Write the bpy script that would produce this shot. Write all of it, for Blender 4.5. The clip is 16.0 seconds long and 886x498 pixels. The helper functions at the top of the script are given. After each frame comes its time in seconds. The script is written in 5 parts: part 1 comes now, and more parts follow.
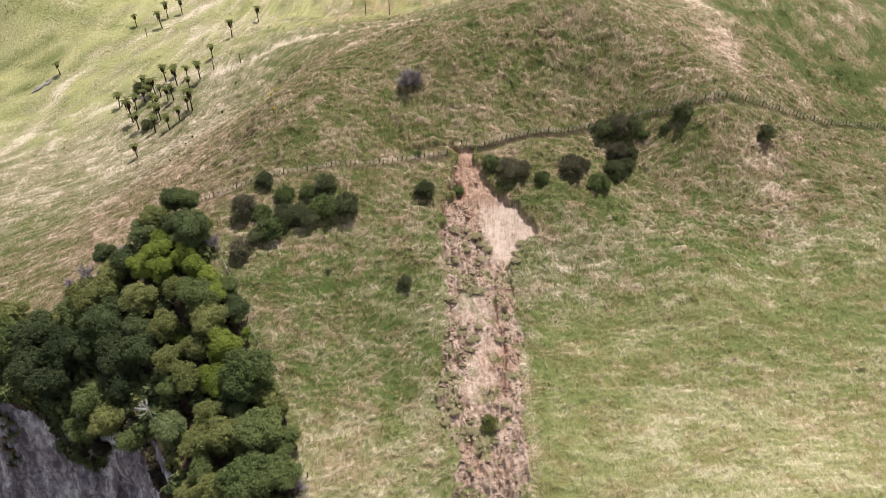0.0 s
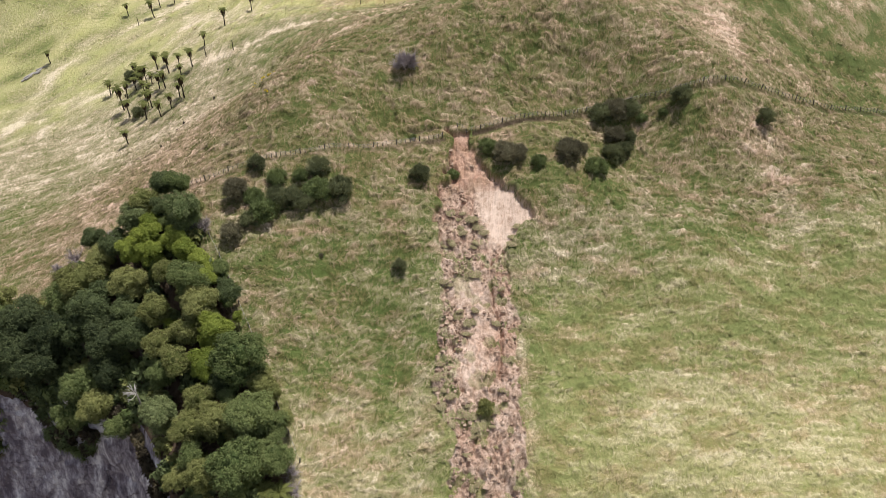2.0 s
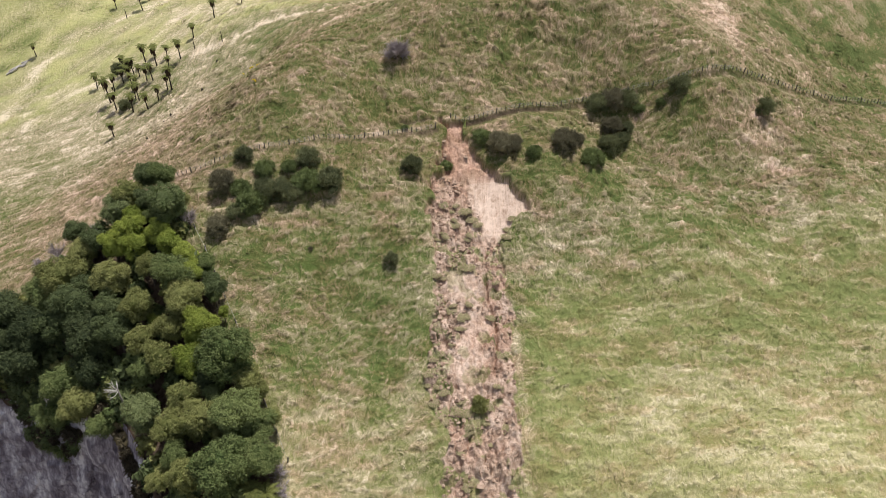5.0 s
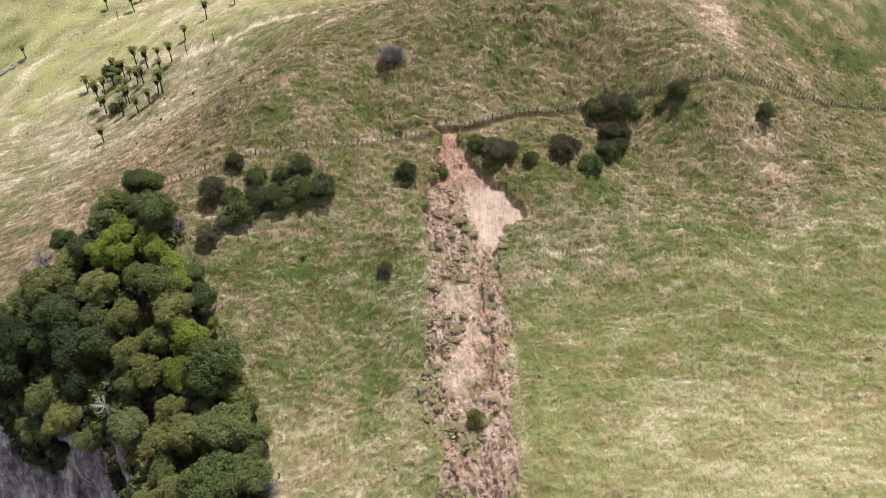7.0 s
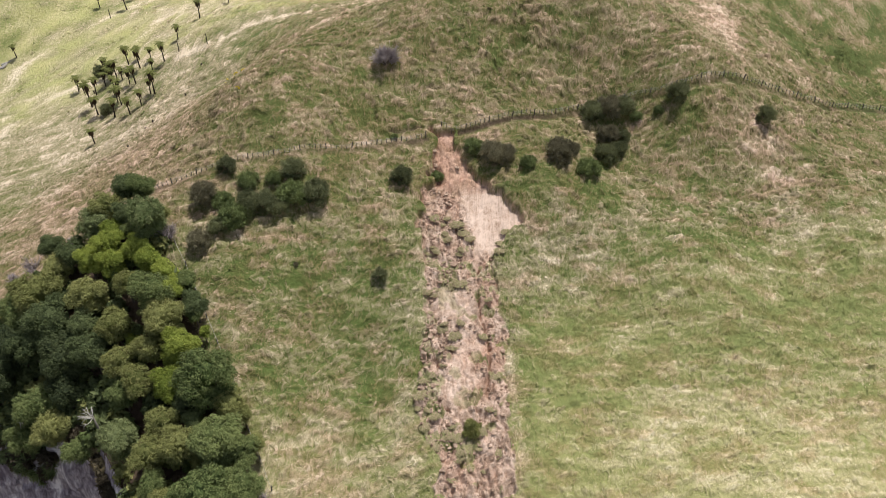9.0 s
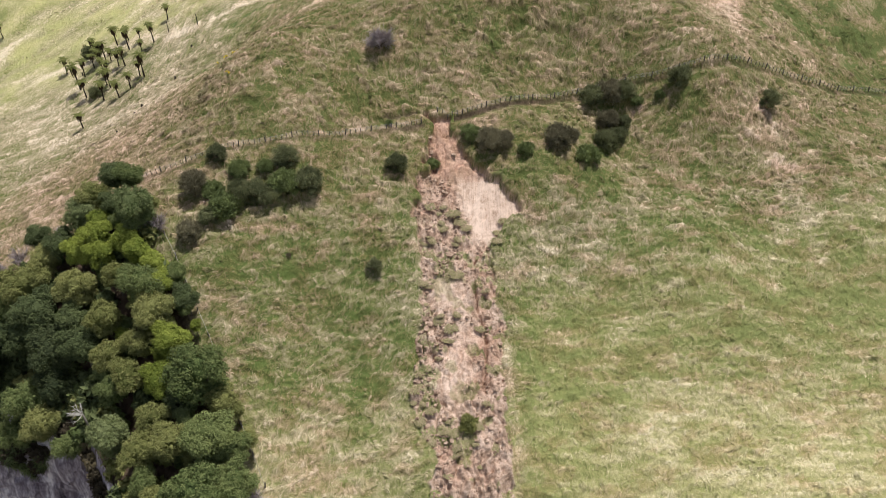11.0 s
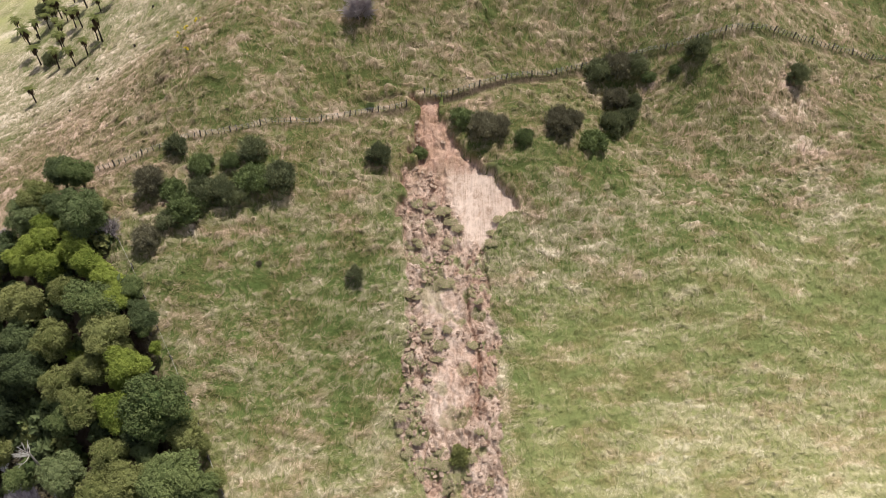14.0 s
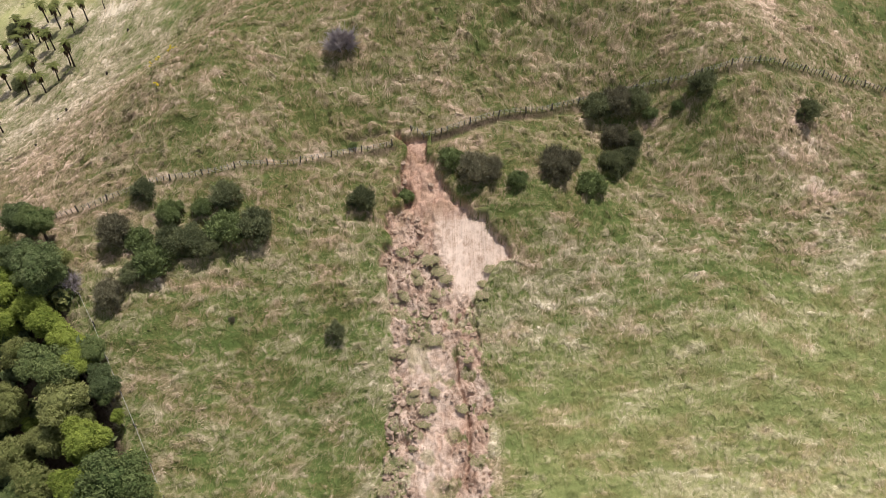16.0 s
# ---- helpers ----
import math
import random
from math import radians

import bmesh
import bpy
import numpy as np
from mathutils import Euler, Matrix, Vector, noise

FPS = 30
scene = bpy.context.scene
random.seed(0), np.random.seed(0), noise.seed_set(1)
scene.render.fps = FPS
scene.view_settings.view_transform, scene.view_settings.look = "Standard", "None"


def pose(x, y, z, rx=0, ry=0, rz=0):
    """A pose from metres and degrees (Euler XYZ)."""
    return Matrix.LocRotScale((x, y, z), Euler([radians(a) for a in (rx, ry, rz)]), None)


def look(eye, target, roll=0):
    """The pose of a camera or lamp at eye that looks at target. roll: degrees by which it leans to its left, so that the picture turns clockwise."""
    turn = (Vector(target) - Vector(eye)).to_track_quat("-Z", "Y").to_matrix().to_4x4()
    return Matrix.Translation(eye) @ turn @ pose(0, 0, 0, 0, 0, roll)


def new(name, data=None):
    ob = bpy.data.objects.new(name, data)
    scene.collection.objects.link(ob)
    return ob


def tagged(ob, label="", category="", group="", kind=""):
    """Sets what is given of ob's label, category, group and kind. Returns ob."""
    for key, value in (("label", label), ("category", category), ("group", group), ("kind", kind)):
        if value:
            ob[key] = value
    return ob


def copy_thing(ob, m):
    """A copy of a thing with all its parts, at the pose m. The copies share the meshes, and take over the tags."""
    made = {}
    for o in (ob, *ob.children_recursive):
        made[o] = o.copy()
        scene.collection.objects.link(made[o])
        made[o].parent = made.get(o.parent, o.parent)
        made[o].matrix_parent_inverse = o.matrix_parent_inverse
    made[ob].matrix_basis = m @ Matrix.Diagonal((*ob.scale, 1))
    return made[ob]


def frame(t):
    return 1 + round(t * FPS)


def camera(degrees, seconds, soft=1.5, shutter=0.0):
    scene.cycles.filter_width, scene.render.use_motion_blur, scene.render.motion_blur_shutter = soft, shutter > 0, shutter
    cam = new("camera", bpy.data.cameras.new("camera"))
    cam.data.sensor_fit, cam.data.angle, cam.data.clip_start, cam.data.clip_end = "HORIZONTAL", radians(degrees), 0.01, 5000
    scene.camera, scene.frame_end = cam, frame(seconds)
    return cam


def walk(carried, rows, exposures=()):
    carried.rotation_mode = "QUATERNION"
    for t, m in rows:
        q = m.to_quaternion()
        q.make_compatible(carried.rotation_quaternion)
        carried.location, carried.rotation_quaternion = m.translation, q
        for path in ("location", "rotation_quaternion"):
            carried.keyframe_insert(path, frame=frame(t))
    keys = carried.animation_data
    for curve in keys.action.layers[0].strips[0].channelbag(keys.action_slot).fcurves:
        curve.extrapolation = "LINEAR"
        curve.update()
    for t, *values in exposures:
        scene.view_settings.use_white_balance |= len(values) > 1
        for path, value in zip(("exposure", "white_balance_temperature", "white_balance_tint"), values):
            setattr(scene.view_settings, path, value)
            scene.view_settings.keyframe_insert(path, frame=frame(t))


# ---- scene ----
cam = camera(64.4, 16.0, 0.7)
METRES, EYE, TILT, LEAN, TURN = 45.0, 90.0, -37.5, 0.0, 0.0
ROWS = [
    (0.0, 0.0, 0.0, 0.0, 0.0, 0.0, -0.0),
    (0.5, -0.0003, 0.0135, -0.0168, -0.09, 0.01, -0.01),
    (1.0, -0.0004, 0.0259, -0.0337, -0.2, 0.01, 0.01),
    (1.5, 0.0001, 0.0372, -0.0511, -0.28, 0.02, 0.02),
    (2.0, 0.0011, 0.0499, -0.0688, -0.36, 0.02, 0.04),
    (2.5, 0.0025, 0.0625, -0.0848, -0.44, 0.02, 0.05),
    (3.0, 0.0035, 0.077, -0.0998, -0.5, 0.02, 0.09),
    (3.5, 0.0044, 0.0924, -0.1096, -0.58, 0.01, 0.1),
    (4.0, 0.0061, 0.1048, -0.1087, -0.63, -0.01, 0.11),
    (6.5, 0.0154, 0.1671, -0.0647, -1.0, -0.1, 0.2),
    (7.0, 0.0171, 0.181, -0.0542, -1.05, -0.14, 0.21),
    (7.5, 0.0188, 0.1941, -0.044, -1.1, -0.17, 0.22),
    (8.0, 0.0198, 0.2067, -0.0344, -1.17, -0.2, 0.24),
    (8.5, 0.0216, 0.2183, -0.0258, -1.21, -0.21, 0.26),
    (9.0, 0.0232, 0.2292, -0.0172, -1.28, -0.44, 0.25),
    (11.5, 0.0367, 0.3177, 0.0561, -1.48, -2.76, 0.43),
    (12.0, 0.0419, 0.3565, 0.0864, -1.51, -3.23, 0.51),
    (12.5, 0.0475, 0.4025, 0.1203, -1.57, -4.24, 0.59),
    (13.0, 0.055, 0.4557, 0.1606, -1.61, -5.64, 0.67),
    (13.5, 0.0625, 0.5144, 0.2061, -1.69, -7.08, 0.73),
    (14.0, 0.0719, 0.5796, 0.2582, -1.71, -7.7, 0.78),
    (14.5, 0.081, 0.6467, 0.3082, -1.73, -7.72, 0.82),
    (15.0, 0.089, 0.7069, 0.3598, -1.81, -7.76, 0.82),
    (15.5, 0.0985, 0.7464, 0.391, -1.92, -7.76, 0.8),
    (16.0, 0.106, 0.7646, 0.4044, -2.06, -7.73, 0.81),
]
EXPOSURES = [(0.0, -0.04), (16.0, -0.04)]
walk(cam, [(t, pose(0, 0, EYE, TILT, LEAN, TURN) @ pose(METRES * x, METRES * y, METRES * z, 90 + pitch, roll, yaw)) for t, x, y, z, yaw, pitch, roll in ROWS], EXPOSURES)

# ---- light ----
SUN_FROM = Vector((0.44, 0.60, 2.0)).normalized()
world = bpy.data.worlds.new("sky")
scene.world = world
world.use_nodes = True
wn = world.node_tree.nodes
sky = wn.new("ShaderNodeTexSky")
sky.sky_type = "NISHITA"
sky.sun_disc = False
sky.sun_elevation = math.asin(SUN_FROM.z)
sky.sun_rotation = math.atan2(SUN_FROM.x, SUN_FROM.y)
sky.dust_density = 2.0
cloud = wn.new("ShaderNodeMix")  # broken white cloud over the blue
cloud.data_type = "RGBA"
cloud.inputs["Factor"].default_value = 0.32
cloud.inputs["B"].default_value = (8.0, 7.9, 7.9, 1)
world.node_tree.links.new(sky.outputs[0], cloud.inputs["A"])
world.node_tree.links.new(cloud.outputs["Result"], wn["Background"].inputs[0])
wn["Background"].inputs[1].default_value = 0.08
sun_data = bpy.data.lights.new("sun", "SUN")
sun_data.energy, sun_data.angle, sun_data.color = 4.65, radians(0.6), (1.0, 0.96, 0.9)
sun = new("sun", sun_data)
sun.matrix_world = look(SUN_FROM * 300, (0, 0, 0))

# ---- numbers: noise and small helpers ----
LATTICE = np.random.RandomState(7).rand(256, 256)


def vnoise(x, y, size, seed=0):
    """Smooth value noise, 0 to 1, at a feature size in metres."""
    u, v = np.asarray(x) / size + seed * 17.31, np.asarray(y) / size + seed * 9.73
    i, j = np.floor(u).astype(int), np.floor(v).astype(int)
    a, b = u - i, v - j
    a, b = a * a * (3 - 2 * a), b * b * (3 - 2 * b)
    i0, i1, j0, j1 = i % 256, (i + 1) % 256, j % 256, (j + 1) % 256
    return (LATTICE[i0, j0] * (1 - a) + LATTICE[i1, j0] * a) * (1 - b) + (LATTICE[i0, j1] * (1 - a) + LATTICE[i1, j1] * a) * b


def fbm(x, y, size, octaves=3, seed=0):
    """Noise in octaves, each turned against the last."""
    x, y = np.asarray(x), np.asarray(y)
    total, weight, norm = 0.0, 1.0, 0.0
    for k in range(octaves):
        c, q = math.cos(0.35 + 0.9 * k), math.sin(0.35 + 0.9 * k)
        total = total + weight * vnoise(c * x - q * y, q * x + c * y, size / 2 ** k, seed + k * 3)
        norm += weight
        weight *= 0.5
    return total / norm


def ramp(v, a, b):
    q = np.clip((np.asarray(v, float) - a) / (b - a), 0, 1)
    return q * q * (3 - 2 * q)


def line_distance(x, y, line):
    best = np.full(np.shape(x), 1e9)
    for (ax, ay), (bx, by) in zip(line[:-1], line[1:]):
        dx, dy = bx - ax, by - ay
        s = np.clip(((x - ax) * dx + (y - ay) * dy) / (dx * dx + dy * dy), 0, 1)
        best = np.minimum(best, np.hypot(x - ax - s * dx, y - ay - s * dy))
    return best


def mesh_of(name, verts, faces, material=None, smooth=True):
    """A mesh from arrays: verts (n, 3), faces (m, 3) or (m, 4)."""
    me = bpy.data.meshes.new(name)
    verts, faces = np.asarray(verts, np.float32), np.asarray(faces, np.int32)
    k = faces.shape[1]
    me.vertices.add(len(verts))
    me.vertices.foreach_set("co", verts.ravel())
    me.loops.add(faces.size)
    me.loops.foreach_set("vertex_index", faces.ravel())
    me.polygons.add(len(faces))
    me.polygons.foreach_set("loop_start", np.arange(0, faces.size, k, dtype=np.int32))
    me.polygons.foreach_set("use_smooth", np.full(len(faces), smooth))
    me.update(calc_edges=True)
    me.validate()
    if material:
        me.materials.append(material)
    return me


def attribute(me, name, values):
    me.attributes.new(name, "FLOAT", "POINT").data.foreach_set("value", np.asarray(values, np.float32))


def part(name, me, parent, label=""):
    """One mesh object under a thing or a part."""
    ob = new(name, me)
    ob.parent = parent
    return tagged(ob, label)


def place(ob, x, y, z, turn=0.0, size=1.0, tilt=(0.0, 0.0)):
    size = size if isinstance(size, tuple) else (size, size, size)
    return Matrix.LocRotScale((x, y, z), Euler((tilt[0], tilt[1], turn)), size)


# ---- the lie of the land ----
BASE = (-15.369, 11.630, 8.999)
HILLS = [
    (-16, 152, 34, 32.63),
    (56, 160, 22, 21.05),
    (-48, 96, 22, 12.75),
    (80, 64, 22, -5.09),
    (-80, 120, 22, 5.21),
    (80, 208, 22, 10.80),
    (-64, 208, 22, 5.21),
    (-160, 264, 22, 18.08),
    (24, 208, 22, 15.22),
    (-112, 152, 22, 2.19),
    (104, 192, 22, 8.31),
    (160, 72, 34, -23.73),
    (160, 160, 22, -19.75),
    (-40, 216, 22, 5.26),
    (-96, 232, 22, 2.44),
]
KNOLLS = [
    (24, 160, 15, 12.68),
    (48, 120, 15, -0.86),
    (-40, 160, 10, -4.06),
    (-8, 128, 10, -2.21),
    (-16, 160, 10, -1.84),
    (32, 136, 10, -3.61),
    (24, 40, 15, -16.97),
    (-16, 96, 10, -1.20),
    (-64, 80, 15, -10.78),
    (56, 136, 10, 7.03),
    (24, 120, 10, 6.94),
    (-32, 136, 10, 3.75),
    (0, 96, 10, 3.05),
    (48, 104, 10, 6.23),
    (80, 112, 10, 4.45),
    (56, 160, 10, -2.66),
    (16, 128, 10, -1.27),
    (8, 72, 10, 1.52),
    (-8, 88, 10, -1.79),
    (0, 152, 10, 3.09),
    (40, 152, 10, 2.91),
    (80, 136, 15, 2.41),
    (0, 56, 10, -1.98),
]

# The slip: its left and right edge, going down the slope.
SLIP_LEFT = [(127.9, 1.4), (126.4, 2.7), (124.0, 2.0), (121.5, 1.9), (119.5, 1.4), (117.9, 1.5), (116.3, 0.0), (113.2, -0.3), (108.7, -0.7), (105.3, -0.4), (102.8, -0.3), (100.8, 0.5), (98.1, 0.8), (93.7, 0.6), (90.8, 0.1), (88.1, -0.5), (85.3, -0.9), (81.7, -0.7), (79.5, -1.2), (76.6, -0.9), (74.1, 0.4), (71.3, 2.2), (68.9, 2.2), (66.5, 1.6), (64.9, 1.4), (60.0, 1.8), (55.0, 3.0), (50.0, 7.0)]
SLIP_RIGHT = [(127.9, 6.4), (125.7, 6.8), (122.9, 7.5), (120.8, 8.5), (118.4, 11.1), (117.0, 12.3), (115.5, 14.4), (113.7, 16.1), (112.1, 17.3), (110.7, 18.0), (109.8, 18.5), (109.2, 16.6), (108.4, 15.0), (106.7, 14.2), (104.4, 13.2), (100.4, 13.0), (97.2, 13.2), (94.2, 13.5), (91.1, 14.1), (87.9, 14.3), (84.9, 14.0), (81.1, 13.9), (77.0, 13.8), (72.9, 14.4), (68.8, 14.3), (65.0, 14.2), (60.0, 13.0), (55.0, 11.0), (50.0, 7.4)]
TRACK_RIDGE = [(-104, 196), (-90, 200), (-76, 200), (-63, 193), (-54, 192), (-44, 199), (-30, 194), (-21, 188), (-8, 176)]
TRACK_FLAT = [(-140, 160), (-129, 181), (-123, 191), (-124, 212), (-124, 222), (-115, 236), (-106, 248), (-96, 262), (-84, 285)]
TRACK_SPUR = [(-99, 150), (-80, 154), (-62, 156), (-46, 153), (-32, 156), (-20, 163), (-10, 172)]
FENCE_WEST = [(-50.3, 118.0), (-44.6, 117.5), (-39.7, 118.2), (-33.3, 119.6), (-29.1, 119.7), (-25.9, 120.2), (-23.5, 120.7), (-21.1, 121.6), (-17.9, 122.0), (-13.9, 122.8), (-11.4, 123.5), (-8.9, 124.3), (-6.8, 124.9), (-4.2, 125.5), (-1.9, 125.9), (1.0, 126.6)]
FENCE_EAST = [(3.9, 128.6), (6.7, 128.0), (9.3, 128.5), (12.0, 129.4), (14.7, 130.3), (19.3, 131.5), (24.1, 133.0), (29.0, 134.9), (31.9, 135.7), (37.4, 136.4), (42.7, 136.2), (47.6, 135.5), (52.1, 135.5), (56.2, 136.0), (60.1, 136.7), (65.9, 138.0), (72.5, 140.0), (78.9, 141.2), (86.6, 142.4), (95.0, 145.5), (104.3, 147.8), (118.0, 148.5)]
HEAD_CRACK = [(-6.0, 127.3), (-3.8, 127.6), (-1.6, 128.1), (0.6, 128.4), (2.2, 128.4)]
EDGE_TRACK = [(14.5, 86), (14.7, 78), (15.0, 71), (14.8, 66), (14.0, 60), (12.5, 52)]


def land(x, y):
    """The height of the old ground."""
    x, y = np.asarray(x, float), np.asarray(y, float)
    far = ramp(np.hypot(x, y - 150), 170, 420)
    cx, cy = np.clip(x, -260, 230), np.clip(y, -60, 380)
    z = BASE[0] + BASE[1] * cx / 100 + BASE[2] * cy / 100
    for hx, hy, s, a in HILLS + KNOLLS:
        z = z + a * np.exp(-((x - hx) ** 2 + (y - hy) ** 2) / (2 * s * s))
    z = z * (1 - far) + far * (14 * fbm(x, y, 160, 3, 4) - 10 + 0.03 * (cy - 150))
    # the gully under the rock face
    edge = cliff_line(x)
    z = z - 28 * ramp(edge - y, -1.4, 2.4) * ramp(-x, 40, 49)
    return z


def cliff_line(x):
    """Where the rock face breaks away, as y along x."""
    return np.interp(x, [-120, -90, -78, -70, -62, -56, -51, -46, -42, -38], [95, 89.5, 87, 85, 83, 80, 76, 70, 64, 55])


def blocks(x, y, size, seed):
    """Broken blocks: a height for each cell, and the way to the cell's edge."""
    u, v = np.asarray(x) / size, np.asarray(y) / size
    i, j = np.floor(u).astype(int), np.floor(v).astype(int)
    first, second, tall = np.full(np.shape(u), 9.0), np.full(np.shape(u), 9.0), np.zeros(np.shape(u))
    for a in (-1, 0, 1):
        for b in (-1, 0, 1):
            ci, cj = (i + a + seed * 31) % 256, (j + b + seed * 57) % 256
            d = np.hypot(i + a + LATTICE[ci, cj] - u, j + b + LATTICE[cj, ci] - v)
            near = d < first
            second = np.where(near, first, np.minimum(second, d))
            tall = np.where(near, LATTICE[(ci + 91) % 256, (cj + 13) % 256], tall)
            first = np.where(near, d, first)
    return tall, second - first


def slip_inside(x, y):
    """Metres inside the slip's edge (outside: minus)."""
    jag = 2.6 * (fbm(x, y, 1.9, 3, 11) - 0.5)
    ly = np.array(SLIP_LEFT)[::-1]
    ry = np.array(SLIP_RIGHT)[::-1]
    left, right = np.interp(y, ly[:, 0], ly[:, 1]), np.interp(y, ry[:, 0], ry[:, 1])
    d = np.minimum(x - left, right - x) * 0.9 + jag
    return np.minimum(d, np.minimum(128.2 - y, y - 50.5) + jag)


def slip_floor(x, y):
    """How far the broken ground lies over (plus) or under the old ground."""
    depth = np.interp(y, [50, 66, 75, 90, 100, 106, 112, 118, 124, 129], [0.35, 0.35, 0.25, -0.1, -0.5, -1.0, -1.4, -1.4, -1.3, -1.0])
    smooth = ramp(x + 0.25 * (y - 110) + 1.2 * (vnoise(x, y, 2.0, 29) - 0.5), 7.6, 9.4) * ramp(y, 104.5, 106.5) * (1 - ramp(y, 115.5, 118.5))
    smooth = np.maximum(smooth, 0.45 * ramp(y, 116, 119) * ramp(x, 2.5, 4.5))
    smooth = np.maximum(smooth, 0.42 * np.exp(-((x - 6.5 - 0.1 * (y - 80) - 4.0 * (vnoise(x, y, 2.6, 33) - 0.5)) / 2.3) ** 4 - ((y - 84 - 3.0 * (vnoise(x, y, 2.2, 35) - 0.5)) / 7.5) ** 4))
    smooth = np.maximum(smooth, 0.5 * np.exp(-((x - 5.5) / 3.2) ** 4 - ((y - 96) / 2.6) ** 4))
    wx, wy = x + 1.1 * (fbm(x, y, 1.6, 2, 22) - 0.5), y + 1.3 * (fbm(x, y, 1.6, 2, 24) - 0.5)
    tall, gap = blocks(wx, wy * 0.55, 1.7, 1)
    tall2, gap2 = blocks(wx, wy * 0.8, 0.7, 2)
    rough = 0.3 + 0.7 * ramp(fbm(x, y, 4.5, 2, 27), 0.40, 0.60)
    fu, fv = 0.94 * wx - 0.34 * wy, 0.34 * wx + 0.94 * wy
    flow = 1 - np.abs(2 * fbm(fu * 1.4 + 0.9 * vnoise(fu, fv, 2.1, 127), fv * 0.36, 1.5, 3, 121) - 1)
    lumps = 1.0 * (fbm(x, y, 3.2, 2, 21) - 0.5) + 0.75 * (flow - 0.75) + rough * (1.1 * (tall - 0.45) * ramp(gap, 0.0, 0.3) + 0.5 * (tall2 - 0.4) * ramp(gap2, 0.0, 0.3))
    f1, f2 = fbm(wx * 1.2, wy * 0.75, 1.5, 3, 141), fbm(wx * 1.1, wy * 0.55, 1.9, 2, 143)
    lumps = lumps + 1.5 * (f1 - 0.5) - 0.5 * np.exp(-((2 * f2 - 1) / 0.07) ** 2) - 0.3 * np.exp(-((2 * f1 - 1) / 0.06) ** 2)
    ridge = -1.2 * ramp(fbm(x * 0, y, 2.4, 2, 123), 0.34, 0.5) * np.exp(-((x - np.interp(y, [64, 80, 90, 97, 104], [11.4, 10.8, 10.2, 9.2, 10.4]) - 2.0 * (vnoise(x * 0, y, 3.0, 31) - 0.5)) / 0.38) ** 2) * ramp(y, 66, 70) * (1 - ramp(y, 102, 105))
    ripple = 0.35 * (flow - 0.75)
    return depth + (lumps + ridge) * (1 - 0.93 * smooth) + ripple * smooth, smooth


def surface(x, y):
    """The height of the ground as it now lies."""
    inside = slip_inside(x, y)
    low, _ = slip_floor(x, y)
    return land(x, y) + low * ramp(inside, -0.1, 0.32)


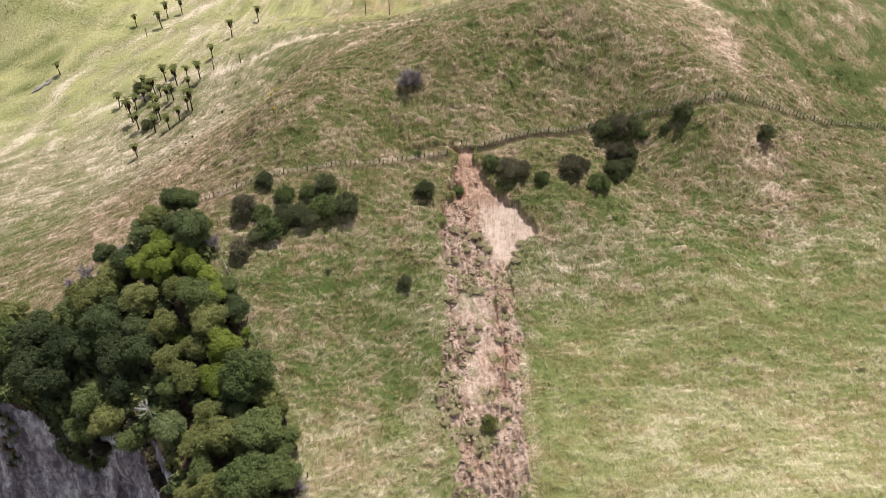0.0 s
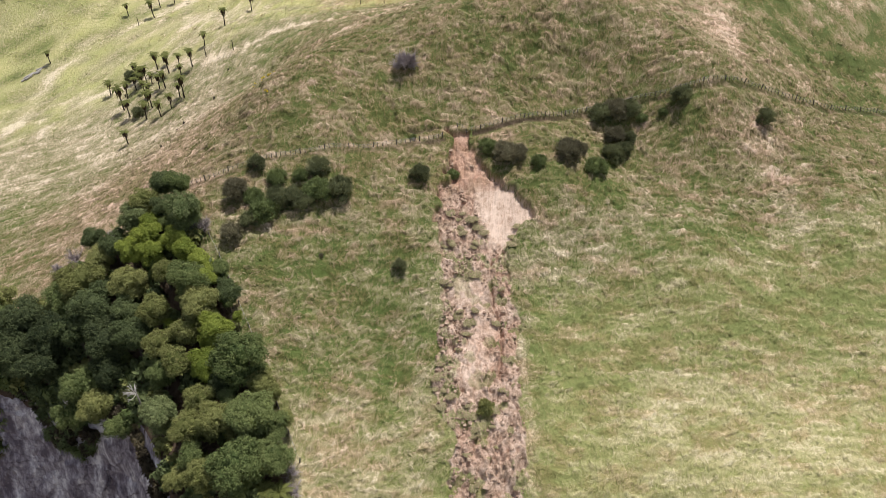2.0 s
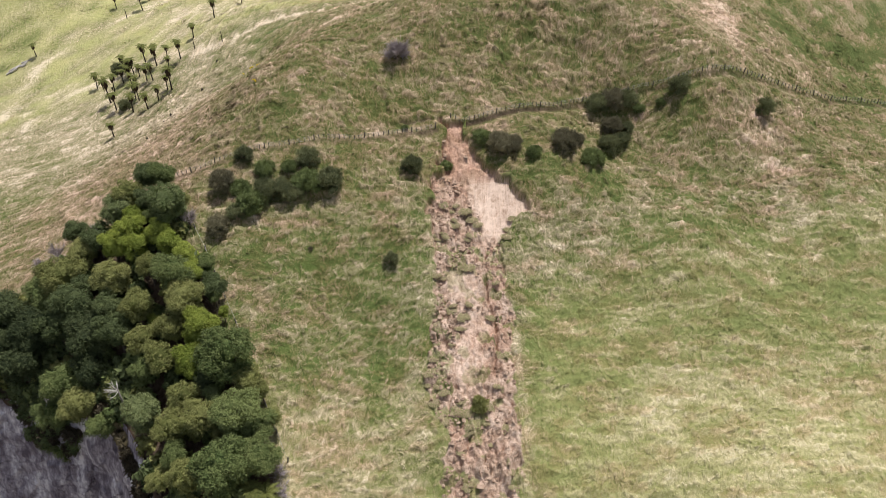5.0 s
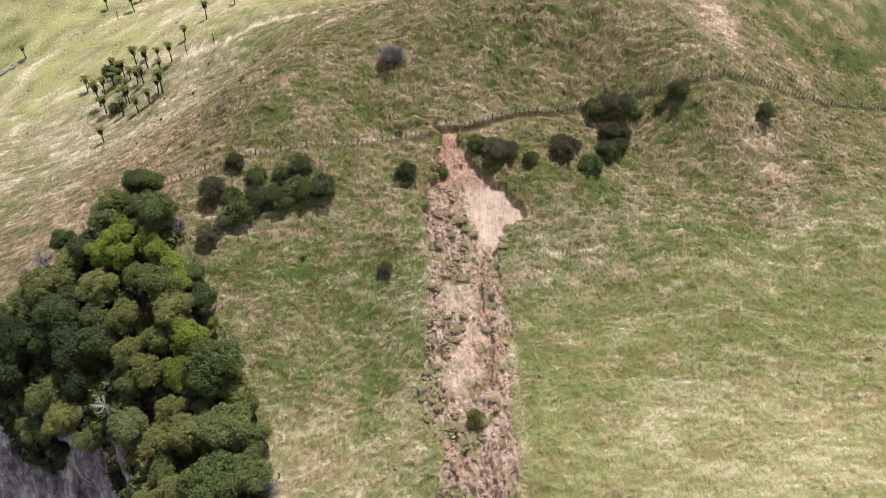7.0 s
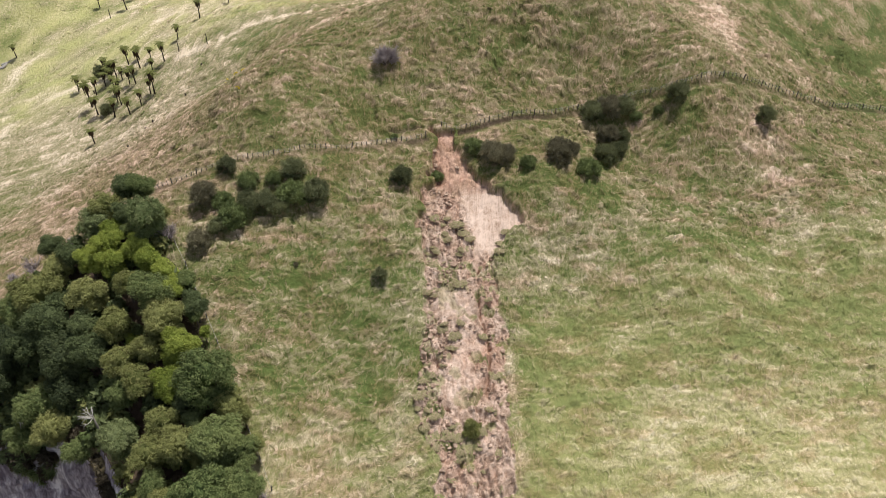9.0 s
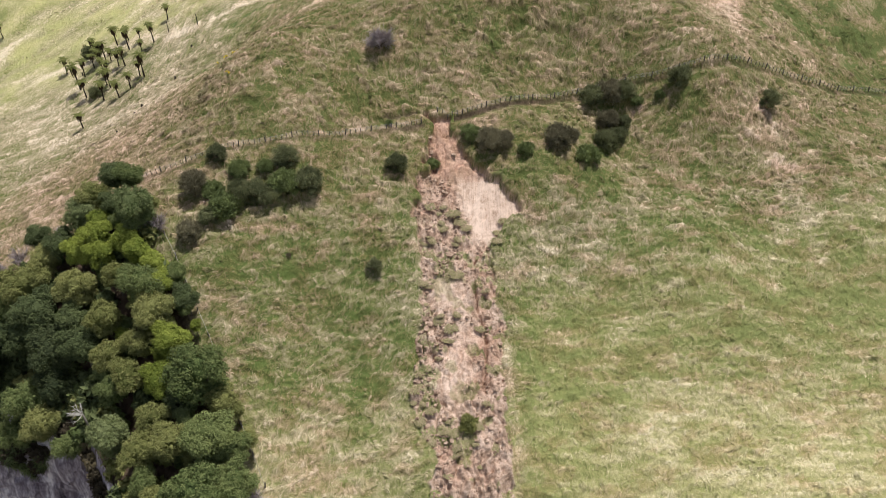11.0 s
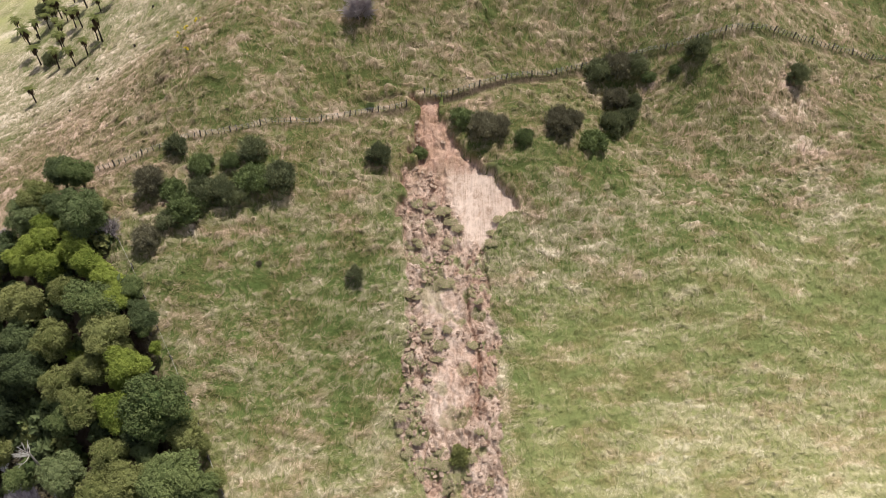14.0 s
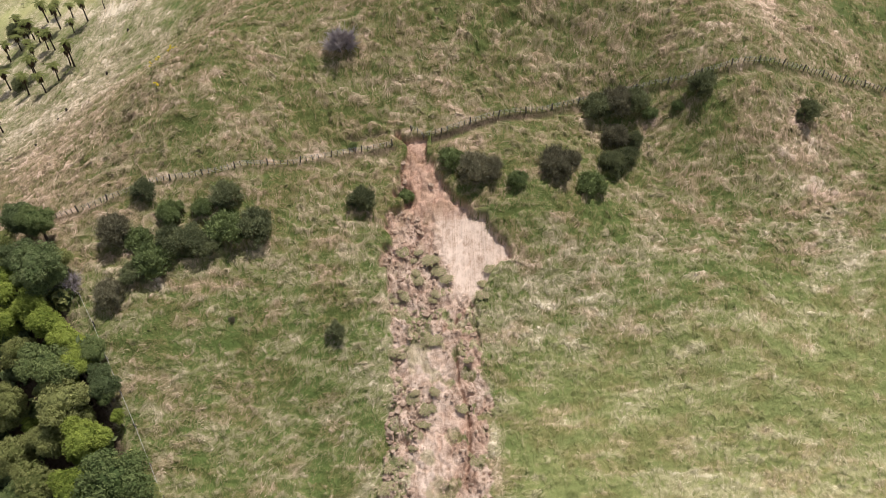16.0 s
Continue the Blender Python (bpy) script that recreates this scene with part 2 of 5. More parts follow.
def dryness(x, y):
    """0: fresh green grass; 1: bleached straw."""
    d = 0.40 + 0.32 * (fbm(x, y, 14, 3, 41) - 0.5) + 0.55 * (fbm(x, y * 1.4, 3.2, 2, 45) - 0.5) + 0.55 * (fbm(x * 0.55, y * 2.2, 1.3, 2, 47) - 0.5)
    d = d - 0.04 * ramp(y - 0.15 * x, 108, 124) * ramp(x, -60, -20)
    d = d - 0.08 * ramp(x, 66, 84) * ramp(y, 118, 140)
    d = d + 0.16 * ramp(-x, 36, 60) * ramp(y, 96, 118) * (1 - ramp(y, 165, 200))
    d = d + 0.18 * ramp(x, 14, 40) * (1 - ramp(y, 76, 100))
    for line in (FENCE_WEST,):
        d = d + 0.22 * np.exp(-(line_distance(x, y - 0.5, line) / 0.7) ** 2)
    # the far flats drawn drier as well, for the stronger sun on them
    d = d + 0.12 * ramp(y - x * 0.3, 195, 225)
    d = d - 0.32 * np.exp(-(((x + 9.5 + 2.0 * (vnoise(x * 0, y, 5.0, 37) - 0.5)) / 1.6) ** 2 + ((y - 80) / 9) ** 2))
    d = d - 0.30 * np.exp(-(((x - 26) / 13) ** 2 + ((y - 116) / 2.5) ** 2))
    d = d - 0.22 * np.exp(-(((x + 31) / 8) ** 2 + ((y - 99) / 4) ** 2))
    d = d - 0.30 * np.exp(-(((x - 97) / 8) ** 2 + ((y - 163) / 6) ** 2))
    d = d + 0.30 * np.exp(-(((x - 64 - (y - 150) * 0.1) / 5) ** 2)) * ramp(y, 138, 150)
    d = d + 0.30 * np.exp(-(((x - 68 + (y - 120) * 0.15) / 4.0) ** 2)) * ramp(y, 104, 112) * (1 - ramp(y, 132, 137))
    d = d + (0.03 * ramp(-x, 8, 20) - 0.03) * ramp(-x, -2, 4) * (1 - ramp(y, 108, 118)) * ramp(x, -45, -36)
    d = d + 0.75 * (fbm(x, y * 1.3, 6.0, 2, 131) - 0.5) * ramp(x, 60, 74) * ramp(y, 138, 146)
    d = d + 0.32 * np.exp(-(((x + 80) / 18) ** 2 + ((y - 243) / 12) ** 2)) + 0.08 * np.exp(-(((x + 98) / 14) ** 2 + ((y - 176) / 12) ** 2)) - 0.14 * np.exp(-(((x + 95) / 20) ** 2 + ((y - 150) / 18) ** 2))
    d = d + 0.26 * (1 - ramp(y, 66, 82)) * ramp(-x, -2, 3) + 0.11 * ramp(x, 16, 36) * (1 - ramp(y, 70, 90))
    d = d + 0.28 * np.exp(-(((x - 13) / 5) ** 2 + ((y - 126 - 0.25 * (x - 13)) / 1.3) ** 2))
    d = d + 0.09 * ramp(x, 14, 30) * ramp(y, 126, 134)
    d = d + 0.11 * ramp(x, 13, 17) * (1 - ramp(x, 30, 44)) * ramp(y, 96, 102) * (1 - ramp(y, 113, 117))
    d = d + 0.08 * ramp(-x, 45, 65) * ramp(y, 125, 150)
    level = ramp(x, 12, 20) * (1 - ramp(y - 0.1 * x, 98, 116))
    d = d + level * (0.8 * (fbm(x * 0.3, y * 1.7, 1.6, 2, 151) - 0.5) - 0.05) - 0.2 * level * np.exp(-((y - 84 - 0.25 * (x - 30)) / 6) ** 2)
    d = d - 0.12 * ramp(-x, 96, 120) * ramp(y, 190, 215)
    for line, width, much in ((TRACK_RIDGE, 2.2, 0.6), (TRACK_FLAT, 1.7, 0.6), (TRACK_SPUR, 3.5, 0.2), (EDGE_TRACK, 0.9, 0.35)):
        d = d + much * np.exp(-(line_distance(x, y, line) / width) ** 2)
    return d


def wisps(x, y):
    """Wavy crests where laid-over grass breaks over small steps along the slope, 0 to 1."""
    ax, ay = x + 1.6 * (fbm(x, y, 2.2, 2, 101) - 0.5), y + 1.5 * (fbm(x, y, 2.0, 2, 103) - 0.5)
    hill = ramp(y - 0.1 * x, 100, 120)
    meadow = ramp(-x, -3, 1) * (1 - hill)
    along = 0.9 * ax + 0.44 * ay
    across = -0.44 * ax + 0.9 * ay
    a = fbm(ax * 0.42, ay * 1.25, 1.15, 2, 105) * hill + fbm(along * 0.5, across * 1.6, 1.0, 2, 109) * meadow + fbm(ax * 0.5, ay * 1.9, 0.9, 2, 107) * (1 - hill - meadow)
    return np.clip(1 - np.abs(2 * a - 1) * 4.2, 0, 1)


def rusty(x, y):
    """1 where the dead grass is red-brown."""
    hill = ramp(y - 0.1 * x, 100, 124) * ramp(x, -95, -60) * (1 - 0.6 * ramp(y, 165, 200))
    slope = ramp(-x, 38, 60) * ramp(y, 96, 112) * (1 - ramp(y, 160, 185))
    patch = ramp(fbm(x * 0.7, y * 1.5, 2.6, 3, 91), 0.50, 0.64)
    scar = 0.8 * np.exp(-(((x - 13) / 5) ** 2 + ((y - 126 - 0.25 * (x - 13)) / 1.5) ** 2))
    hanging = 0.55 * np.clip(wisps(x, y + 0.55) - 0.6 * wisps(x, y), 0, 1) * hill
    return np.clip(scar + hanging + patch * (0.62 + 0.3 * hill) + 0.60 * hill + 0.16 * ramp(-x, 2, 14) * (1 - hill) + 0.4 * slope, 0, 1) * (1 - 0.75 * ramp(y - x * 0.5, 165, 190) * ramp(-x, 30, 50))


def sunlit(x, y):
    """Paler yellow-green: sunshine painted on the flats beyond the ridge, and the paler lower fields."""
    beyond = ramp(y - 0.45 * (x + 60), 196, 216)
    field = 0.16 * (1 - ramp(y, 68, 86)) + 0.24 * ramp(x, 10, 22) * (1 - ramp(y - 0.25 * x, 80, 102))
    return field + 0.55 * beyond * np.clip(2.4 * fbm(x, y, 4.0, 3, 95) - 0.5, 0.1, 1.2) * (1 - np.clip(dryness(x, y) - 0.5, 0, 0.5) * 1.6)


def grassy(x, y):
    """1 where grass grows, 0 on bare broken ground."""
    inside = slip_inside(x, y)
    return 1 - ramp(inside, -0.1, 0.25)


# ---- materials ----
def material(name, roughness=0.9):
    m = bpy.data.materials.new(name)
    m.use_nodes = True
    n, l = m.node_tree.nodes, m.node_tree.links
    b = n["Principled BSDF"]
    b.inputs["Roughness"].default_value = roughness
    b.inputs["Specular IOR Level"].default_value = 0.25
    return m, n, l, b


def colour_ramp(n, stops):
    r = n.new("ShaderNodeValToRGB")
    e = r.color_ramp.elements
    e[0].position, e[0].color = stops[0][0], (*stops[0][1], 1)
    e[1].position, e[1].color = stops[-1][0], (*stops[-1][1], 1)
    for p, c in stops[1:-1]:
        k = e.new(p)
        k.color = (*c, 1)
    return r


def noise_node(n, l, scale, detail=4.0, space="Object", distortion=0.0):
    co = n.new("ShaderNodeTexCoord")
    t = n.new("ShaderNodeTexNoise")
    t.inputs["Scale"].default_value, t.inputs["Detail"].default_value = scale, detail
    t.inputs["Distortion"].default_value = distortion
    l.new(co.outputs[space], t.inputs["Vector"])
    return t


def arithmetic(n, l, op, a, b, clamp=False):
    k = n.new("ShaderNodeMath")
    k.operation, k.use_clamp = op, clamp
    for i, v in enumerate((a, b)):
        if isinstance(v, (int, float)):
            k.inputs[i].default_value = v
        else:
            l.new(v, k.inputs[i])
    return k.outputs[0]


def bump_node(n, l, height, strength, distance, b):
    k = n.new("ShaderNodeBump")
    k.inputs["Strength"].default_value, k.inputs["Distance"].default_value = strength, distance
    l.new(height, k.inputs["Height"])
    l.new(k.outputs[0], b.inputs["Normal"])


GRASS = [(0.0, (0.100, 0.142, 0.036)), (0.22, (0.176, 0.190, 0.066)), (0.48, (0.290, 0.267, 0.149)), (0.72, (0.448, 0.378, 0.247)), (1.0, (0.74, 0.64, 0.49))]


def fibre_node(n, l):
    """Combed, swirling fibres about a hand wide."""
    co, wave, push, add, mp, t = (n.new("ShaderNode" + k) for k in ("TexCoord", "TexNoise", "VectorMath", "VectorMath", "Mapping", "TexNoise"))
    wave.inputs["Scale"].default_value, wave.inputs["Detail"].default_value = 0.6, 3.0
    push.operation, add.operation = "SCALE", "ADD"
    push.inputs["Scale"].default_value = 3.2
    mp.inputs["Scale"].default_value = (1.0, 0.42, 0.3)
    t.inputs["Scale"].default_value, t.inputs["Detail"].default_value, t.inputs["Roughness"].default_value = 2.0, 5.0, 0.62
    l.new(co.outputs["Object"], wave.inputs["Vector"])
    l.new(wave.outputs["Color"], push.inputs[0])
    l.new(co.outputs["Object"], add.inputs[0])
    l.new(push.outputs[0], add.inputs[1])
    l.new(add.outputs[0], mp.inputs[0])
    l.new(mp.outputs[0], t.inputs["Vector"])
    return t


def grass_colour(n, l, fine_scale, much):
    """The pasture's colour from how dry, rusty or sun-paled the grass is."""
    a = n.new("ShaderNodeAttribute")
    a.attribute_name = "dry"
    if fine_scale > 1:
        fine = fibre_node(n, l)
    else:
        fine = noise_node(n, l, fine_scale, 5.0, distortion=1.5)
    v = arithmetic(n, l, "ADD", a.outputs["Fac"], arithmetic(n, l, "MULTIPLY", arithmetic(n, l, "SUBTRACT", fine.outputs["Fac"], 0.5), much))
    r = colour_ramp(n, GRASS)
    l.new(v, r.inputs[0])
    rust, warm = n.new("ShaderNodeAttribute"), n.new("ShaderNodeMix")
    rust.attribute_name = "rust"
    warm.data_type, warm.blend_type = "RGBA", "MULTIPLY"
    warm.inputs["B"].default_value = (0.92, 0.78, 0.79, 1)
    l.new(rust.outputs["Fac"], warm.inputs["Factor"])
    sun_pale, pale = n.new("ShaderNodeAttribute"), n.new("ShaderNodeMix")
    sun_pale.attribute_name = "sun_pale"
    pale.data_type = "RGBA"
    # pale yellow-green that puts the far flats' sunlight into the grass colour
    pale.inputs["B"].default_value = (0.56, 0.55, 0.23, 1)
    l.new(sun_pale.outputs["Fac"], pale.inputs["Factor"])
    l.new(r.outputs[0], pale.inputs["A"])
    l.new(pale.outputs["Result"], warm.inputs["A"])
    return warm.outputs["Result"]


def grass_material(name, strands):
    m, n, l, b = material(name, 0.85)
    colour = grass_colour(n, l, 0.5 if strands else 2.4, 0.4 if strands else 1.9)
    if strands:
        l.new(colour, b.inputs["Base Color"])
    else:
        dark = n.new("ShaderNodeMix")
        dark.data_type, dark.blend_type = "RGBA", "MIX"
        # earth colour; on the forest floor it also carries the trees' shade
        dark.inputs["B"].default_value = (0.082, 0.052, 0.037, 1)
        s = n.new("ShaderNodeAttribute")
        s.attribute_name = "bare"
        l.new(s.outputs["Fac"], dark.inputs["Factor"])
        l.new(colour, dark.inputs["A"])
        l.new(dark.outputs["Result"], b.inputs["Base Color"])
        rough = fibre_node(n, l)
        bump_node(n, l, rough.outputs["Fac"], 1.0, 0.6, b)
    return m


def soil_material():
    m, n, l, b = material("broken_clay", 0.95)
    big, small = noise_node(n, l, 0.35, 5.0), noise_node(n, l, 2.6, 9.0, distortion=1.2)
    r = colour_ramp(n, [(0.36, (0.200, 0.125, 0.085)), (0.45, (0.380, 0.268, 0.200)), (0.53, (0.515, 0.378, 0.300)), (0.66, (0.680, 0.530, 0.440))])
    sm = n.new("ShaderNodeAttribute")
    sm.attribute_name = "smooth"
    middle = noise_node(n, l, 1.1, 6.0, distortion=0.4)
    v = arithmetic(n, l, "ADD", arithmetic(n, l, "MULTIPLY", big.outputs["Fac"], 0.4), arithmetic(n, l, "ADD", arithmetic(n, l, "MULTIPLY", small.outputs["Fac"], 0.3), arithmetic(n, l, "MULTIPLY", middle.outputs["Fac"], 0.4)))
    v = arithmetic(n, l, "SUBTRACT", v, 0.025)
    co, mp, streak = n.new("ShaderNodeTexCoord"), n.new("ShaderNodeMapping"), n.new("ShaderNodeTexNoise")
    mp.inputs["Scale"].default_value = (2.2, 0.22, 0.22)
    mp.inputs["Rotation"].default_value = (0.5, 0.4, 0.3)
    streak.inputs["Scale"].default_value, streak.inputs["Detail"].default_value = 0.9, 3.0
    streak.inputs["Distortion"].default_value = 1.6
    l.new(co.outputs["Object"], mp.inputs[0])
    l.new(mp.outputs[0], streak.inputs["Vector"])
    lines = arithmetic(n, l, "MULTIPLY", arithmetic(n, l, "SUBTRACT", streak.outputs["Fac"], 0.5), arithmetic(n, l, "MULTIPLY", sm.outputs["Fac"], 0.35))
    v = arithmetic(n, l, "ADD", arithmetic(n, l, "ADD", v, lines), arithmetic(n, l, "MULTIPLY", sm.outputs["Fac"], 0.08))
    l.new(v, r.inputs[0])
    fresh, tint = n.new("ShaderNodeAttribute"), n.new("ShaderNodeMix")
    fresh.attribute_name = "fresh"
    tint.data_type, tint.blend_type = "RGBA", "MULTIPLY"
    tint.inputs["B"].default_value = (0.82, 0.68, 0.62, 1)
    l.new(fresh.outputs["Fac"], tint.inputs["Factor"])
    l.new(r.outputs[0], tint.inputs["A"])
    turf = n.new("ShaderNodeAttribute")
    turf.attribute_name = "turf"
    mix = n.new("ShaderNodeMix")
    mix.data_type = "RGBA"
    l.new(grass_colour(n, l, 2.4, 1.9), mix.inputs["B"])
    l.new(turf.outputs["Fac"], mix.inputs["Factor"])
    l.new(tint.outputs["Result"], mix.inputs["A"])
    l.new(mix.outputs["Result"], b.inputs["Base Color"])
    bump_node(n, l, arithmetic(n, l, "MULTIPLY", small.outputs["Fac"], arithmetic(n, l, "SUBTRACT", 1.0, arithmetic(n, l, "MULTIPLY", sm.outputs["Fac"], 0.8))), 1.0, 0.3, b)
    return m


def leaf_material(name, dark, light, rough=0.75):
    m, n, l, b = material(name, rough)
    geo, ob = n.new("ShaderNodeNewGeometry"), n.new("ShaderNodeObjectInfo")
    tone = n.new("ShaderNodeAttribute")
    tone.attribute_name = "tone"
    v = arithmetic(n, l, "ADD", arithmetic(n, l, "MULTIPLY", geo.outputs["Random Per Island"], 0.34), arithmetic(n, l, "MULTIPLY", ob.outputs["Random"], 0.4))
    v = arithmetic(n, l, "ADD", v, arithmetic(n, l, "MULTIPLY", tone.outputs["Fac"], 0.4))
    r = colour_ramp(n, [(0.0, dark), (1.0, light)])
    l.new(v, r.inputs[0])
    l.new(r.outputs[0], b.inputs["Base Color"])
    b.inputs["Specular IOR Level"].default_value = 0.15
    glow, mix = n.new("ShaderNodeBsdfTranslucent"), n.new("ShaderNodeMixShader")
    l.new(r.outputs[0], glow.inputs["Color"])
    mix.inputs[0].default_value = 0.22
    l.new(b.outputs[0], mix.inputs[1])
    l.new(glow.outputs[0], mix.inputs[2])
    l.new(mix.outputs[0], n["Material Output"].inputs["Surface"])
    return m


def plain_material(name, low, high, scale, roughness=0.9, bump=0.4, depth=0.02):
    m, n, l, b = material(name, roughness)
    t = noise_node(n, l, scale, 6.0)
    r = colour_ramp(n, [(0.3, low), (0.7, high)])
    l.new(t.outputs["Fac"], r.inputs[0])
    l.new(r.outputs[0], b.inputs["Base Color"])
    bump_node(n, l, t.outputs["Fac"], bump, depth, b)
    return m


M_GROUND = grass_material("pasture", False)
M_STRAND = grass_material("long_grass", True)
M_SOIL = soil_material()
M_CLOD = plain_material("clay_clod", (0.24, 0.155, 0.11), (0.50, 0.375, 0.295), 1.3)
M_BARK = plain_material("bark", (0.07, 0.055, 0.045), (0.17, 0.14, 0.11), 6.0)
M_GREY = plain_material("weathered_wood", (0.13, 0.115, 0.10), (0.27, 0.25, 0.22), 8.0)
M_FERNTRUNK = plain_material("fern_trunk", (0.022, 0.017, 0.014), (0.055, 0.042, 0.033), 9.0)
M_DEADFROND = plain_material("dead_frond", (0.035, 0.024, 0.016), (0.09, 0.06, 0.04), 5.0)
M_WIRE = plain_material("wire", (0.30, 0.30, 0.29), (0.42, 0.41, 0.40), 3.0, 0.5, 0.1)
M_PALEWIRE = plain_material("pale_wire", (0.40, 0.39, 0.37), (0.52, 0.50, 0.47), 3.0, 0.6, 0.1)
M_LEAF = {
    "bright": leaf_material("leaf_bright", (0.105, 0.150, 0.022), (0.380, 0.430, 0.094)),
    "mid": leaf_material("leaf_mid", (0.064, 0.096, 0.030), (0.255, 0.295, 0.115)),
    "olive": leaf_material("leaf_olive", (0.095, 0.115, 0.030), (0.365, 0.365, 0.144)),
    "dark": leaf_material("leaf_dark", (0.046, 0.068, 0.030), (0.185, 0.220, 0.094)),
    "grey": leaf_material("leaf_grey", (0.090, 0.125, 0.045), (0.270, 0.305, 0.140)),
    "gorse": leaf_material("leaf_bush", (0.058, 0.072, 0.036), (0.270, 0.285, 0.145)),
    "heath": leaf_material("leaf_heath", (0.092, 0.083, 0.052), (0.330, 0.302, 0.195)),
    "leafy": leaf_material("leaf_leafy_bush", (0.060, 0.088, 0.034), (0.275, 0.325, 0.130)),
    # leaf colour darkened for trees that stand in the gully's shade
    "deep": leaf_material("leaf_shaded", (0.026, 0.040, 0.020), (0.115, 0.140, 0.062)),
    "scrub": leaf_material("leaf_scrub", (0.045, 0.036, 0.026), (0.130, 0.108, 0.072)),
    "dryflax": leaf_material("leaf_dry_flax", (0.120, 0.095, 0.050), (0.290, 0.240, 0.140)),
    "twig": leaf_material("twig_grey", (0.250, 0.212, 0.222), (0.560, 0.490, 0.510)),
    "fern": leaf_material("leaf_frond", (0.070, 0.088, 0.024), (0.200, 0.210, 0.065)),
}


def rock_material():
    m, n, l, b = material("grey_rock", 0.85)
    co = n.new("ShaderNodeTexCoord")
    mp = n.new("ShaderNodeMapping")
    mp.inputs["Scale"].default_value = (0.75, 0.5, 0.3)
    mp.inputs["Rotation"].default_value = (0.25, 0.35, 0.3)
    l.new(co.outputs["Object"], mp.inputs[0])
    t, wide = n.new("ShaderNodeTexNoise"), n.new("ShaderNodeTexNoise")
    t.inputs["Scale"].default_value, t.inputs["Detail"].default_value, t.inputs["Roughness"].default_value = 1.5, 12.0, 0.62
    wide.inputs["Scale"].default_value, wide.inputs["Detail"].default_value = 0.35, 4.0
    l.new(mp.outputs[0], t.inputs["Vector"])
    l.new(mp.outputs[0], wide.inputs["Vector"])
    v = arithmetic(n, l, "ADD", arithmetic(n, l, "MULTIPLY", t.outputs["Fac"], 0.5), arithmetic(n, l, "MULTIPLY", wide.outputs["Fac"], 0.5))
    crack = n.new("ShaderNodeTexVoronoi")
    crack.feature = "DISTANCE_TO_EDGE"
    crack.inputs["Scale"].default_value = 0.4
    bed, warp, push, add = n.new("ShaderNodeMapping"), n.new("ShaderNodeTexNoise"), n.new("ShaderNodeVectorMath"), n.new("ShaderNodeVectorMath")
    bed.inputs["Scale"].default_value = (0.55, 0.8, 1.5)
    bed.inputs["Rotation"].default_value = (0.1, 0.3, 0.3)
    push.operation, push.inputs["Scale"].default_value = "SCALE", 1.5
    warp.inputs["Scale"].default_value, warp.inputs["Detail"].default_value = 0.7, 5.0
    l.new(co.outputs["Object"], warp.inputs["Vector"])
    l.new(warp.outputs["Color"], push.inputs[0])
    l.new(co.outputs["Object"], add.inputs[0])
    l.new(push.outputs[0], add.inputs[1])
    l.new(add.outputs[0], bed.inputs[0])
    l.new(bed.outputs[0], crack.inputs["Vector"])
    line = arithmetic(n, l, "MULTIPLY", arithmetic(n, l, "SUBTRACT", 0.09, crack.outputs["Distance"], True), 0.45)
    v = arithmetic(n, l, "SUBTRACT", v, line)
    r = colour_ramp(n, [(0.38, (0.150, 0.122, 0.145)), (0.46, (0.285, 0.245, 0.275)), (0.52, (0.45, 0.405, 0.435)), (0.60, (0.80, 0.75, 0.76))])
    l.new(v, r.inputs[0])
    l.new(r.outputs[0], b.inputs["Base Color"])
    f = noise_node(n, l, 1.2, 8.0)
    bump_node(n, l, f.outputs["Fac"], 0.9, 0.35, b)
    return m


M_ROCK = rock_material()

# ---- ground ----
def steps(a, b, fine, wide, reach):
    core = np.arange(a, b + 0.01, fine)
    out, step, v = [], fine, b
    while v < reach:
        step = min(step * wide, 80)
        v += step
        out.append(v)
    low, step, v = [], fine, a
    while v > -reach:
        step = min(step * wide, 80)
        v -= step
        low.append(v)
    return np.array(low[::-1] + list(core) + out)


def grid_mesh(name, xs, ys, height, mat):
    X, Y = np.meshgrid(xs, ys)
    Z = height(X, Y)
    n, k = len(xs), len(ys)
    i = (np.arange(k - 1)[:, None] * n + np.arange(n - 1)[None, :]).ravel()
    faces = np.stack([i, i + 1, i + 1 + n, i + n], 1)
    return mesh_of(name, np.stack([X.ravel(), Y.ravel(), Z.ravel()], 1), faces, mat), X.ravel(), Y.ravel()


def turf_height(x, y):
    """The grown surface: old ground, tufts, the crack at the slip's head and the cut below the fence."""
    tuft = (fbm(x, y * 1.8, 1.8, 2, 51) - 0.5) * 0.35 + (fbm(x, y, 5, 2, 53) - 0.5) * 0.5 + (0.65 + 0.1 * ramp(y - 0.1 * x, 100, 120)) * (1 - 0.85 * np.exp(-(np.minimum(line_distance(x, y, FENCE_EAST), line_distance(x, y, FENCE_WEST)) / 1.6) ** 2)) * wisps(x, y) * (0.35 + 0.9 * fbm(x, y, 7, 2, 55))
    notch = 0.5 * np.exp(-(line_distance(x, y, HEAD_CRACK) / 0.4) ** 2) + 0.35 * np.exp(-(line_distance(x, y + 0.9, FENCE_EAST) / 0.6) ** 2)
    return surface(x, y) + (tuft - notch) * (1 - ramp(slip_inside(x, y), -0.9, 0.1))


def pasture_height(x, y):
    return turf_height(x, y) - 1.2 * ramp(slip_inside(x, y), -0.85, -0.2)


